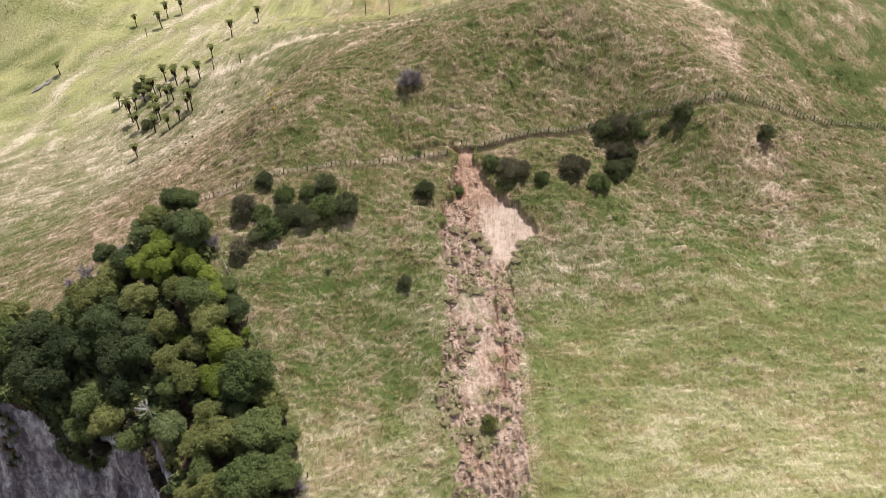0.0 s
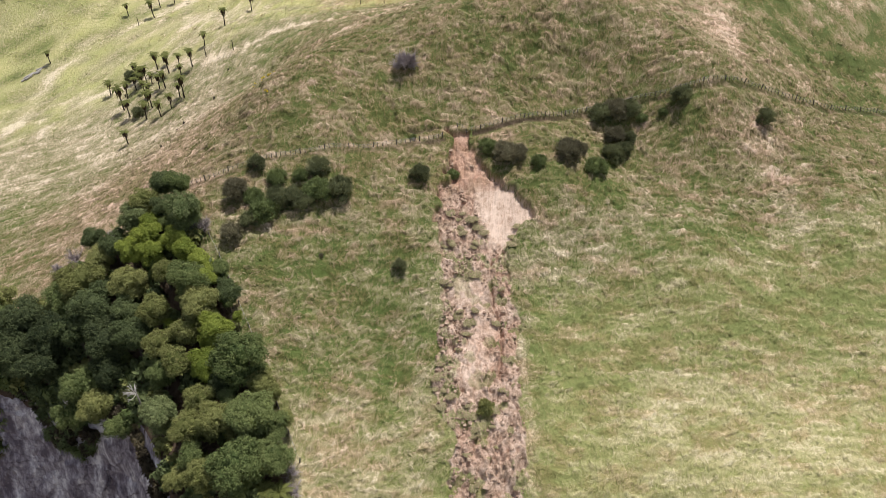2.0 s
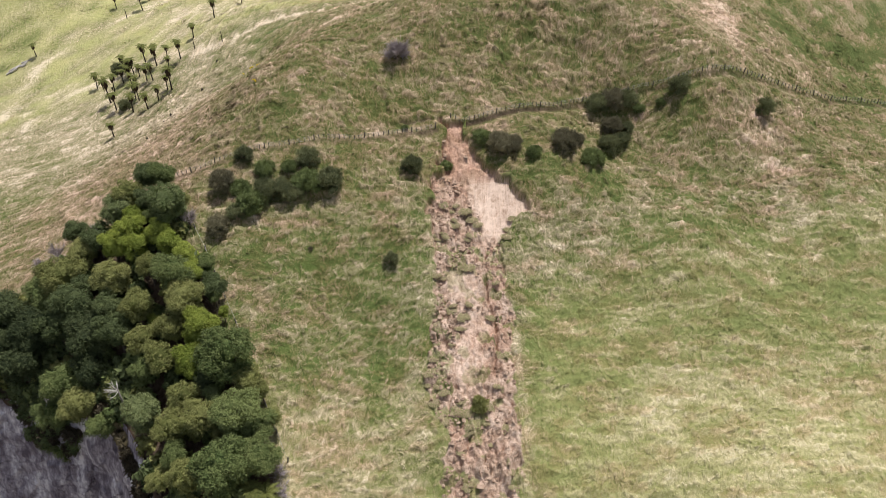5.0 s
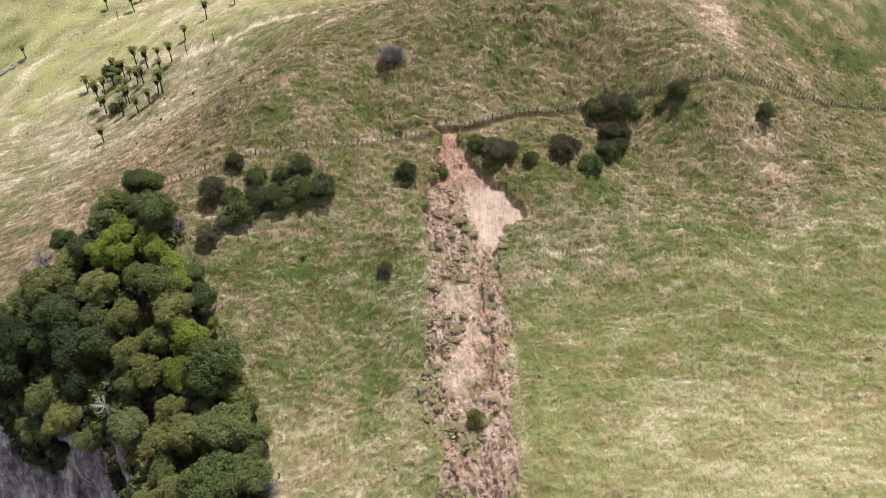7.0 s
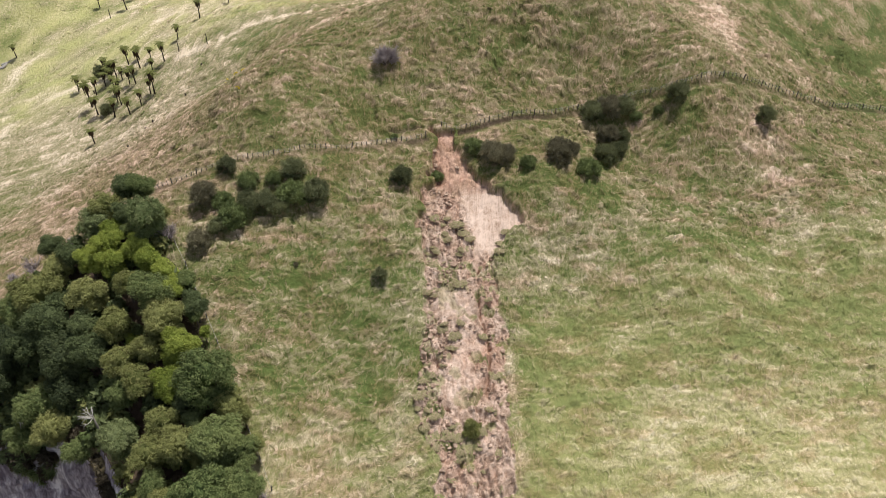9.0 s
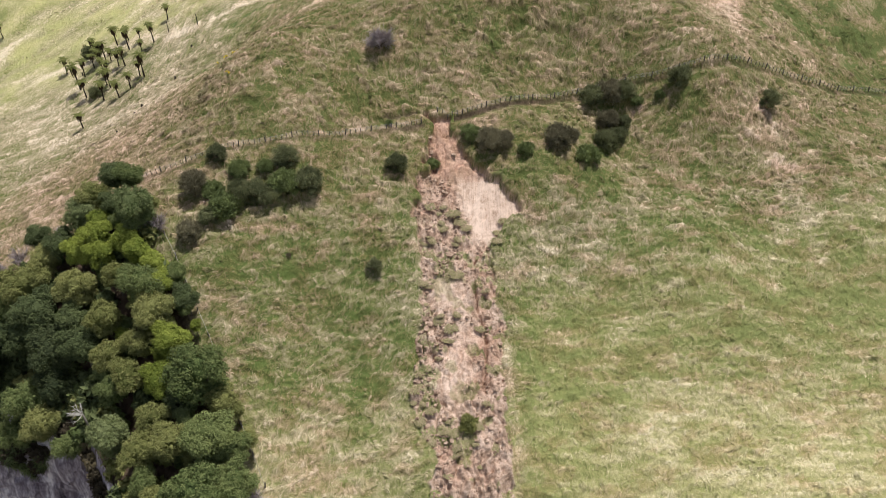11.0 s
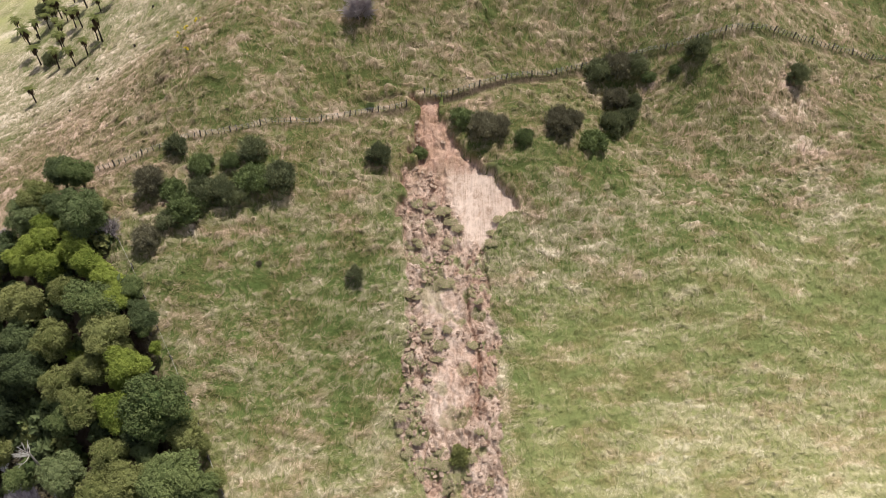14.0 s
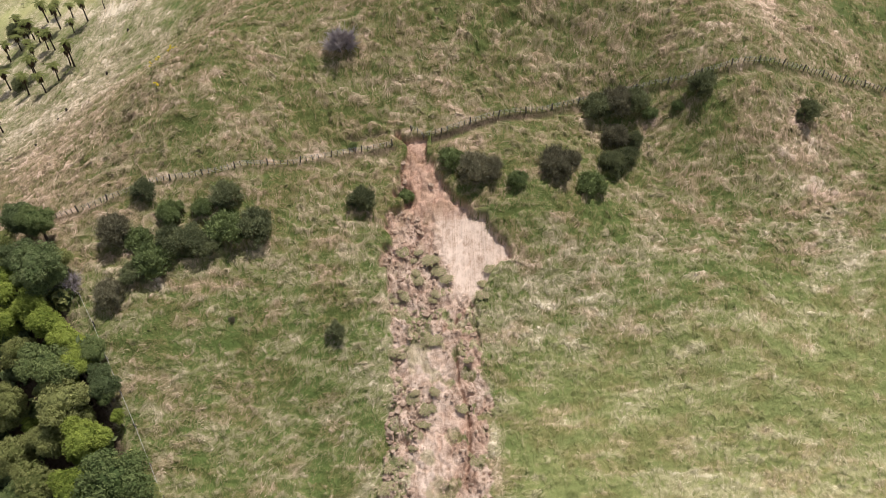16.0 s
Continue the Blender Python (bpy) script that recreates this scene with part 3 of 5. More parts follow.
gx, gy = steps(-66, 92, 0.32, 1.07, 1500), steps(60, 150, 0.32, 1.07, 1500)
ground_mesh, GX, GY = grid_mesh("ground", gx, gy, pasture_height, M_GROUND)
attribute(ground_mesh, "dry", dryness(GX, GY) - 0.07 + 0.30 * (wisps(GX, GY) - 0.3))
attribute(ground_mesh, "rust", rusty(GX, GY))
attribute(ground_mesh, "sun_pale", sunlit(GX, GY))
WOOD_EDGE = [(-120, 102), (-100, 100), (-84, 101), (-76, 103), (-68, 108), (-57, 111), (-50, 115)]


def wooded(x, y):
    """1 on the gully forest's floor, dark earth coloured darker still for the trees' shade."""
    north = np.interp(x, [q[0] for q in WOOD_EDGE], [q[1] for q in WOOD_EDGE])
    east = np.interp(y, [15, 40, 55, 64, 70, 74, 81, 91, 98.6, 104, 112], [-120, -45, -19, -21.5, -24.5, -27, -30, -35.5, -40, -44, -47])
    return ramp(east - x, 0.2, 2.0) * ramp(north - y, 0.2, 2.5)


def fence_cut(x, y):
    """The trodden earth below the fences."""
    d = np.minimum(line_distance(x, y + 0.5, FENCE_EAST), line_distance(x, y + 0.5, FENCE_WEST))
    return np.exp(-(d / 0.55) ** 2) * (0.35 + 0.55 * ramp(-x, -34, -20) * ramp(x, -10, 4))


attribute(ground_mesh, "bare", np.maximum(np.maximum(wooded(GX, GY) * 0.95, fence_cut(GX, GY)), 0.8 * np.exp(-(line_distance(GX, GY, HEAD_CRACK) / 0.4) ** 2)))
tagged(new("ground", ground_mesh), "hilly pasture of green and straw-dry grass", "pasture", kind="structure")

# the slip's broken floor
slip_mesh, SX, SY = grid_mesh("landslide", np.arange(-4.2, 21.2, 0.15), np.arange(56.0, 131.0, 0.15), lambda x, y: turf_height(x, y) - 0.9 * ramp(-slip_inside(x, y), 0.95, 1.5), M_SOIL)
low, SMOOTH = slip_floor(SX, SY)
attribute(slip_mesh, "smooth", SMOOTH)
attribute(slip_mesh, "dry", dryness(SX, SY) - 0.07 + 0.30 * (wisps(SX, SY) - 0.3))
attribute(slip_mesh, "sun_pale", sunlit(SX, SY))
attribute(slip_mesh, "rust", rusty(SX, SY))
attribute(slip_mesh, "fresh", np.clip(ramp(SY, 114, 119) * 0.95 + 0.5 * ramp(fbm(SX, SY, 4.0, 2, 63), 0.52, 0.68) + 0.5 * np.exp(-((SX - 11.1 + 2.0 * (vnoise(SX * 0, SY, 3.0, 31) - 0.5)) / 1.0) ** 2) * ramp(SY, 84, 90) * (1 - ramp(SY, 103, 106)), 0, 1) * (1 - 0.8 * SMOOTH * (SY < 116)))
attribute(slip_mesh, "turf", np.clip(1.15 - ramp(slip_inside(SX, SY), -0.1, 0.3), 0, 1) * 0.9 * (slip_inside(SX, SY) < 0.3) + 0.85 * ramp(fbm(SX, SY, 2.0, 2, 61) + 0.05 * ramp(6.5 - SX, -2, 2), 0.56, 0.63) * (1 - SMOOTH) * (1 - 0.8 * ramp(SY, 103, 108)))
tagged(new("landslide", slip_mesh), "fresh landslide of pinkish brown broken clay", "landslide", kind="structure")


# ---- long grass ----
LOOK_X, LOOK_Y = np.arange(-82.0, 112.0, 0.25), np.arange(54.0, 176.0, 0.25)
LOOK_Z = turf_height(*np.meshgrid(LOOK_X, LOOK_Y))


def grown(x, y):
    """The grown surface, read from a fine lattice where there is one."""
    u, v = (x - LOOK_X[0]) / 0.25, (y - LOOK_Y[0]) / 0.25
    i, j = np.floor(u).astype(int), np.floor(v).astype(int)
    known = (i >= 0) & (j >= 0) & (i < len(LOOK_X) - 1) & (j < len(LOOK_Y) - 1)
    i, j = np.clip(i, 0, len(LOOK_X) - 2), np.clip(j, 0, len(LOOK_Y) - 2)
    a, b = u - i, v - j
    z = (LOOK_Z[j, i] * (1 - a) + LOOK_Z[j, i + 1] * a) * (1 - b) + (LOOK_Z[j + 1, i] * (1 - a) + LOOK_Z[j + 1, i + 1] * a) * b
    if not known.all():
        z[~known] = turf_height(x[~known], y[~known])
    return z


def strands(rng, x, y, length, width, lift, dry, turn, base=None, curl=0.0):
    """Bent blades lying over the ground: a quad and a tip each."""
    n = len(x)
    dx, dy = np.cos(turn), np.sin(turn)
    z0 = grown(x, y) if base is None else base
    mx, my = x + dx * length * 0.45, y + dy * length * 0.45
    bend = turn + curl + rng.uniform(-0.2, 0.2, n)
    tx, ty = mx + np.cos(bend) * length * 0.55, my + np.sin(bend) * length * 0.55
    zm, zt = (grown(mx, my), grown(tx, ty)) if base is None else (z0, z0)
    px, py = -dy * width / 2, dx * width / 2
    v = np.empty((n, 5, 3), np.float32)
    v[:, 0] = np.stack([x - px, y - py, z0 - 0.04], 1)
    v[:, 1] = np.stack([x + px, y + py, z0 - 0.04], 1)
    v[:, 2] = np.stack([mx + px, my + py, zm + lift], 1)
    v[:, 3] = np.stack([mx - px, my - py, zm + lift], 1)
    v[:, 4] = np.stack([tx, ty, zt + lift * rng.uniform(0.1, 0.7, n)], 1)
    k = np.arange(n)[:, None] * 5
    faces = np.concatenate([k + np.array([[0, 1, 2]]), k + np.array([[0, 2, 3]]), k + np.array([[3, 2, 4]])])
    return v.reshape(-1, 3), faces, np.repeat(dry, 5)


def sow(name, label, x0, x1, y0, y1, density, seed, long=1.0, blades=9, crests=False):
    """Locks of grass, each of blades that lie and curl one way; crests: pale locks along the broken edges alone."""
    rng = np.random.RandomState(seed)
    n = int((x1 - x0) * (y1 - y0) * density)
    x, y = rng.uniform(x0, x1, n), rng.uniform(y0, y1, n)
    wild = fbm(x, y, 3.2, 2, 71)
    crest = wisps(x, y)
    keep = rng.rand(n) < ((crest - 0.35) * 1.6 if crests else 0.5 + 0.6 * wild)
    keep &= rng.rand(n) > wooded(x, y)
    keep &= np.minimum(line_distance(x, y, FENCE_EAST), line_distance(x, y, FENCE_WEST)) > 1.2
    keep &= line_distance(x, y - 0.3, HEAD_CRACK) > 1.0
    x, y, wild, crest = x[keep], y[keep], wild[keep], crest[keep]
    k = len(x)
    hill = ramp(y - 0.1 * x, 100, 120)
    hilly = rng.rand(k) < hill
    meadow = ~hilly & (rng.rand(k) < ramp(-x, -3, 1))
    swirl = (fbm(x, y, 7.0, 2, 73) - 0.5) * 3.6 + (fbm(x, y, 2.0, 2, 75) - 0.5) * 2.2
    side = np.where(rng.rand(k) < 0.7, math.pi, 0.0)
    turn = np.where(hilly, -1.65 + swirl, np.where(meadow, side + 0.45 + 0.8 * swirl, -1.9 + 0.8 * swirl)) + rng.normal(0, 0.22, k)
    if crests:
        turn = np.where(rng.rand(k) < 0.5, math.pi, 0.0) + np.where(meadow, 0.45, 0.0) + (fbm(x, y, 2.0, 2, 77) - 0.5) * 2.4 + rng.normal(0, 0.25, k)
    size = rng.uniform(0.6, 1.1, k) * (0.6 + 0.8 * wild) * long * np.where(hilly, 0.9, np.where(meadow, 0.85, 0.7))
    dry = dryness(x, y) + (0.05 if crests else 0.12 * (crest - 0.3)) + rng.normal(0.01, 0.10, k)
    lift = rng.uniform(0.03, 0.11, k) * (0.5 + 0.7 * wild + 0.9 * crest) * min(long, 1.1) * (0.45 if long > 1.65 else 1.0) * np.where(meadow, 0.6, 1.0)
    curl = rng.normal(0, 0.75, k)
    rust = np.clip(rusty(x, y) * (0.5 if crests else 1.0) + rng.normal(0, 0.2, k), 0, 1)
    x, y, turn, size, dry, lift, curl, rust = (np.repeat(q, blades) for q in (x, y, turn, size, dry, lift, curl, rust))
    k = len(x)
    out, away = rng.normal(0, 0.13 * min(long, 1.5), k), rng.normal(0, 0.3 * long, k)
    x, y = x + np.cos(turn) * away - np.sin(turn) * out, y + np.sin(turn) * away + np.cos(turn) * out
    v, faces, d = strands(rng, x, y, size * rng.uniform(0.6, 1.1, k), rng.uniform(0.032, 0.082, k) * min(long, 1.3), lift * rng.uniform(0.5, 1.3, k), dry + rng.normal(0, 0.08, k), turn + rng.normal(0, 0.2, k), None, curl + rng.normal(0, 0.25, k))
    faces = faces[~np.concatenate([grassy(x, y) < 0.5] * 3)]
    me = mesh_of(name, v, faces, M_STRAND)
    attribute(me, "dry", d)
    attribute(me, "rust", np.repeat(rust, 5))
    attribute(me, "sun_pale", np.repeat(sunlit(x, y), 5))
    return tagged(new(name, me), label, "grass", kind="stuff")


sow("long_grass", "rank swirling grass, part green, part dry", -62, 104, 58, 114, 3.0, 1, 1.15, 6)
sow("long_grass", "rank brownish grass hanging over the hill", -78, 104, 114, 172, 2.0, 2, 1.3, 6)
sow("long_grass", "bleached thin grass on far slopes", -165, -30, 112, 325, 0.5, 3, 1.66, 6)
sow("long_grass", "green and straw grass on the hill's far shoulder", -30, 130, 172, 240, 0.6, 4, 2.0, 6)
sow("long_grass", "straw-pale stalks along the broken edges of turf", -62, 104, 60, 170, 1.1, 5, 1.3, 5, True)


# ---- leaves, crowns and stems ----
def leaf_cloud(rng, centres, radii, per, size, flat=0.75, droop=0.0, long=1.0, spiky=0.0):
    """Small leaf sprays set on and in round lobes, and a tone for each lobe's leaves."""
    pos, nor, tone = [], [], []
    for c, r in zip(centres, radii):
        n = int(per * r * r)
        d = rng.normal(0, 1, (n, 3))
        d /= np.linalg.norm(d, axis=1)[:, None]
        d[:, 2] = np.where(d[:, 2] < -0.35, -d[:, 2], d[:, 2])
        bulge = 0.86 + 0.22 * np.sin(d[:, 0] * 5 + c[0] * 3) * np.sin(d[:, 1] * 5 + c[1] * 3) + rng.uniform(-0.14, 0.12, n) + (0.75 if spiky else 0.42) * rng.rand(n) ** 4
        pos.append(c + d * (r * bulge)[:, None] * np.array([1, 1, flat]))
        nor.append(d)
        tone.append(np.full(n, rng.rand()))
    pos, nor, tone = np.concatenate(pos), np.concatenate(nor), np.concatenate(tone)
    n = len(pos)
    nor = nor + rng.normal(0, 0.4, (n, 3)) + np.array([0, 0, 0.2])
    nor /= np.linalg.norm(nor, axis=1)[:, None]
    side = np.cross(nor, rng.normal(0, 1, (n, 3)))
    side /= np.linalg.norm(side, axis=1)[:, None]
    if spiky:
        side = nor * 0.8 + rng.normal(0, 0.4, (n, 3)) + np.array([0, 0, spiky])
        side /= np.linalg.norm(side, axis=1)[:, None]
        nor = np.cross(side, rng.normal(0, 1, (n, 3)))
        nor /= np.linalg.norm(nor, axis=1)[:, None]
    up = np.cross(nor, side)
    s = size * rng.uniform(0.6, 1.35, n)[:, None]
    v = np.stack([pos - side * s * long, pos - up * s * 0.55 + nor * s * 0.15, pos + side * s * long - np.array([0, 0, droop]) * s, pos + up * s * 0.55 + nor * s * 0.15], 1)
    k = np.arange(n)[:, None] * 4
    return v.reshape(-1, 3), np.concatenate([k + np.array([[0, 1, 2]]), k + np.array([[0, 2, 3]])]), np.repeat(tone, 4)


def ball(rng, centre, r, flat, rings=6, segs=9):
    t, p = np.meshgrid(np.linspace(0.02, math.pi - 0.02, rings), np.linspace(0, 2 * math.pi, segs, endpoint=False), indexing="ij")
    w = r * rng.uniform(0.8, 1.0, t.shape)
    v = np.stack([np.sin(t) * np.cos(p) * w, np.sin(t) * np.sin(p) * w, np.cos(t) * w * flat], -1).reshape(-1, 3) + centre
    f = []
    for i in range(rings - 1):
        for j in range(segs):
            a, b, c, d = i * segs + j, i * segs + (j + 1) % segs, (i + 1) * segs + (j + 1) % segs, (i + 1) * segs + j
            f += [(a, d, c), (a, c, b)]
    return v, np.array(f)


def tube(points, radii, segs=7):
    """A bent tapering stem through points."""
    points = [Vector(q) for q in points]
    v, f = [], []
    for i, q in enumerate(points):
        way = (points[min(i + 1, len(points) - 1)] - points[max(i - 1, 0)]).normalized()
        a = way.orthogonal().normalized()
        b = way.cross(a)
        for j in range(segs):
            w = 2 * math.pi * j / segs
            v.append(q + (a * math.cos(w) + b * math.sin(w)) * radii[i])
    for i in range(len(points) - 1):
        for j in range(segs):
            a, b = i * segs + j, i * segs + (j + 1) % segs
            f += [(a, b, b + segs), (a, b + segs, a + segs)]
    top = len(v)
    v.append(points[-1])
    f += [((len(points) - 1) * segs + j, (len(points) - 1) * segs + (j + 1) % segs, top) for j in range(segs)]
    return np.array(v), np.array(f)


def joined(name, pieces, mat, smooth=True, tone=None):
    """Pieces as one mesh; tone: how light each vertex of the first piece is, for leaves."""
    v, f, k = [], [], 0
    for a, b in pieces:
        v.append(np.asarray(a, float))
        f.append(np.asarray(b) + k)
        k += len(a)
    me = mesh_of(name, np.concatenate(v), np.concatenate(f), mat, smooth)
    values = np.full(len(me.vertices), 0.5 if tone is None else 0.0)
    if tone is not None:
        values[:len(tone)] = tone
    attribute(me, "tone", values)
    return me


def tree_kind(seed, leaf, lobes, per=200, size=0.04, height=2.4):
    """A tree of crown radius 1 on a trunk, its boughs domed with many small clumps; the crown's middle lies at the given height."""
    rng = np.random.RandomState(seed)
    thing = new("tree")
    boughs, radii = [np.array([0, 0, height])], [rng.uniform(0.66, 0.78)]
    for k in range(3 + lobes % 3):
        a, r = k * 6.283 / (3 + lobes % 3) + rng.uniform(-0.5, 0.5), rng.uniform(0.34, 0.52)
        q = (1.02 - r) * rng.uniform(0.95, 1.15)
        boughs.append(np.array([math.cos(a) * q, math.sin(a) * q, height + rng.uniform(-0.35, 0.3)]))
        radii.append(r)
    for k in range(4):
        a = k * 1.571 + rng.uniform(-0.4, 0.4)
        boughs.append(np.array([math.cos(a) * 0.45, math.sin(a) * 0.45, height - rng.uniform(0.5, 0.75)]))
        radii.append(rng.uniform(0.36, 0.46))
    clumps, sizes = [], []
    for c, r in zip(boughs, radii):
        n = int(26 + 70 * r * r)
        for k in range(n):
            z = 1 - 1.5 * (k + 0.5) / n
            a, w = k * 2.39996 + rng.uniform(-0.25, 0.25), math.sqrt(max(0.0, 1 - z * z))
            spot = c + np.array([math.cos(a) * w, math.sin(a) * w, z * 0.88]) * r * rng.uniform(0.82, 1.05)
            if all(np.linalg.norm(spot - e) > 0.82 * q for e, q in zip(boughs, radii) if e is not c):
                clumps.append(spot)
                sizes.append(rng.uniform(0.10, 0.17))
    v, f, tone = leaf_cloud(rng, clumps, sizes, per / 0.1, size, 0.85)
    # solid inner cores at the darkest leaf tone, painting shade between the clumps
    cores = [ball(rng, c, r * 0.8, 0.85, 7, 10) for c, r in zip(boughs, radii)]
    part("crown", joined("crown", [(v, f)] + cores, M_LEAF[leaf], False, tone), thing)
    lean = rng.uniform(-0.15, 0.15, 2)
    stems = [tube([(0, 0, -0.35), (lean[0] * 0.4, lean[1] * 0.4, height * 0.45), (lean[0], lean[1], height * 0.95)], [0.12, 0.09, 0.04])]
    for c in boughs[1:6]:
        stems.append(tube([(lean[0] * 0.4, lean[1] * 0.4, height * 0.45), tuple(c * np.array([0.5, 0.5, 0.82])), tuple(c)], [0.055, 0.04, 0.015], 5))
    part("trunk", joined("trunk", stems, M_BARK), thing)
    return thing


def bush_kind(seed, leaf, lobes, per=260, size=0.1, name="bush", long=1.3, spiky=0.0):
    """A bush of radius 1 that stands on the ground."""
    rng = np.random.RandomState(seed)
    thing = new(name)
    centres, radii = [np.array([0, 0, 0.55])], [0.5]
    for k in range(lobes):
        a, r = k * 2.4 + rng.uniform(-0.5, 0.5), rng.uniform(0.16, 0.36)
        q = rng.uniform(0.2, 0.95 - 0.5 * r)
        centres.append(np.array([math.cos(a) * q, math.sin(a) * q, (1.15 * math.sqrt(1 - q * q * 0.85) - r * 0.6) * rng.uniform(0.75, 1.08)]))
        radii.append(r)
    for k in range(8):
        a, q = k * 0.785 + rng.uniform(-0.3, 0.3), rng.uniform(0.5, 0.8)
        centres.append(np.array([math.cos(a) * q, math.sin(a) * q, rng.uniform(0.05, 0.3)]))
        radii.append(rng.uniform(0.2, 0.32))
    v, f, tone = leaf_cloud(rng, centres, radii, per / 0.12, size, 0.95, 0.0, long, spiky)
    # filling cores, toned darkest so the bush's inside shade is in the colour
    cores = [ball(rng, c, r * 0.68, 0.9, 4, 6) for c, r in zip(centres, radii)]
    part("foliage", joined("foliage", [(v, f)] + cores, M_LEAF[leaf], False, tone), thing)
    stems = [tube([(0, 0, -0.25), tuple(c * 0.5), tuple(c * 0.95)], [0.05, 0.035, 0.015], 5) for c in centres[1:5]]
    part("stem", joined("stem", stems, M_BARK), thing)
    return thing


def twiggy_kind(seed, name="bush", count=420):
    """A thin half-bare shrub of grey twigs, radius 1."""
    rng = np.random.RandomState(seed)
    thing = new(name)
    stems, twigs = [], []
    for k in range(22):
        a, e = rng.uniform(0, 6.28), rng.uniform(0.25, 1.35)
        tip = np.array([math.cos(a) * math.cos(e), math.sin(a) * math.cos(e), math.sin(e) * 1.15]) * rng.uniform(0.7, 1.0)
        stems.append(tube([(0, 0, -0.2), tuple(tip * 0.5 + np.array([0, 0, 0.12])), tuple(tip)], [0.035, 0.02, 0.006], 4))
        for j in range(count // 22):
            p = tip * rng.uniform(0.35, 1.0)
            d = rng.normal(0, 0.2, 3) + tip * 0.22
            twigs.append(tube([tuple(p), tuple(p + d)], [0.014, 0.005], 3))
    part("branch", joined("branch", stems, M_BARK), thing)
    part("twig", joined("twig", twigs, M_LEAF["twig"], False), thing)
    return thing


class Stand:
    """Sets out copies of a kind of thing, using the first one too."""

    def __init__(self, proto, label, category, group=""):
        self.proto, self.used = tagged(proto, label, category, group), False

    def put(self, m, label=""):
        ob = self.proto
        if self.used:
            ob = copy_thing(self.proto, m @ Matrix.Diagonal((1 / ob.scale.x, 1 / ob.scale.y, 1 / ob.scale.z, 1)))
        else:
            ob.matrix_basis = m
        self.used = True
        return tagged(ob, label)


def ground_at(x, y):
    return float(turf_height(np.array([x]), np.array([y]))[0])


def root_at(x, y):
    """Ground for what grows on the brink of the rock face and leans out over it."""
    brink = float(cliff_line(np.array([x]))[0]) + 2.0
    if x > -44 or y > brink:
        return ground_at(x, y)
    return ground_at(x, brink) - 1.1 * (brink - y)


# ---- the gully forest ----
rnd = random.Random(5)
WOOD = "trees of the gully forest"
TREES = {
    "bright": [Stand(tree_kind(s, "bright", 15), "bright yellow-green broadleaf tree in the gully forest", "tree", WOOD) for s in (11, 12)],
    "mid": [Stand(tree_kind(s, "mid", 17), "rounded mid-green native tree in the gully forest", "tree", WOOD) for s in (21, 22, 23)],
    "olive": [Stand(tree_kind(s, "olive", 15), "olive-green tree with clustered crown in the forest", "tree", WOOD) for s in (31, 32)],
    "dark": [Stand(tree_kind(s, "dark", 14), "dark green dense tree deep in the gully", "tree", WOOD) for s in (41, 42)],
    # the shade low in the gully is in these leaves' colour
    "deep": [Stand(tree_kind(s, "deep", 13), "very dark green gully tree, shade put into its leaf colour", "tree", WOOD) for s in (45,)],
    "grey": [Stand(tree_kind(s, "grey", 16), "grey-green tree with pale leaves at forest edge", "tree", WOOD) for s in (51, 52)],
}
UPPER = [(-53.2, 115.5, 2.1, "dark"), (-49.6, 113.8, 2.0, "mid"), (-55.9, 111.3, 2.6, "olive"), (-57.1, 108.4, 2.4, "grey"), (-46.0, 104.6, 3.2, "grey"), (-66.3, 108.7, 2.1, "dark"), (-52.8, 103.3, 2.3, "bright"), (-52.6, 106.3, 1.9, "bright"), (-47.2, 101.2, 2.1, "bright"), (-56.1, 101.7, 2.2, "bright"), (-44.8, 98.9, 2.1, "bright"), (-41.2, 96.3, 1.8, "bright"), (-51.4, 100.1, 2.1, "bright"), (-42.6, 92.7, 3.0, "mid"), (-47.9, 95.9, 2.2, "olive"), (-50.5, 108.5, 2.2, "dark"), (-60.2, 104.6, 2.4, "dark"), (-63.0, 103.0, 2.3, "olive")]
# "deep" trees and the "dark" ones far left carry the gully's shade as colour
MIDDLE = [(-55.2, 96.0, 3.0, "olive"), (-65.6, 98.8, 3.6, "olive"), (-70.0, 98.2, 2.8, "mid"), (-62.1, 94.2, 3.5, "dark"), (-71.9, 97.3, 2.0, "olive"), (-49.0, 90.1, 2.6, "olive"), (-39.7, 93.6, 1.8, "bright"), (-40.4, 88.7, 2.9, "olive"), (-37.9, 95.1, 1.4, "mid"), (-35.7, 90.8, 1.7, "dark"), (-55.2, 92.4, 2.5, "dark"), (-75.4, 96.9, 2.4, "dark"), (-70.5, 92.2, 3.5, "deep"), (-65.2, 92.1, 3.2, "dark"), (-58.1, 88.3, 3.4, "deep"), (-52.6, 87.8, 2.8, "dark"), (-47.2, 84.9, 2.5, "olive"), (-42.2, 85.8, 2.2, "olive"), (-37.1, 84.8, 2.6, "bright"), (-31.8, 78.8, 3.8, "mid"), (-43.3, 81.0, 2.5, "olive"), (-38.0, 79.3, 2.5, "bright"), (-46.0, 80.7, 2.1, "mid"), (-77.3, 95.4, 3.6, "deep")]
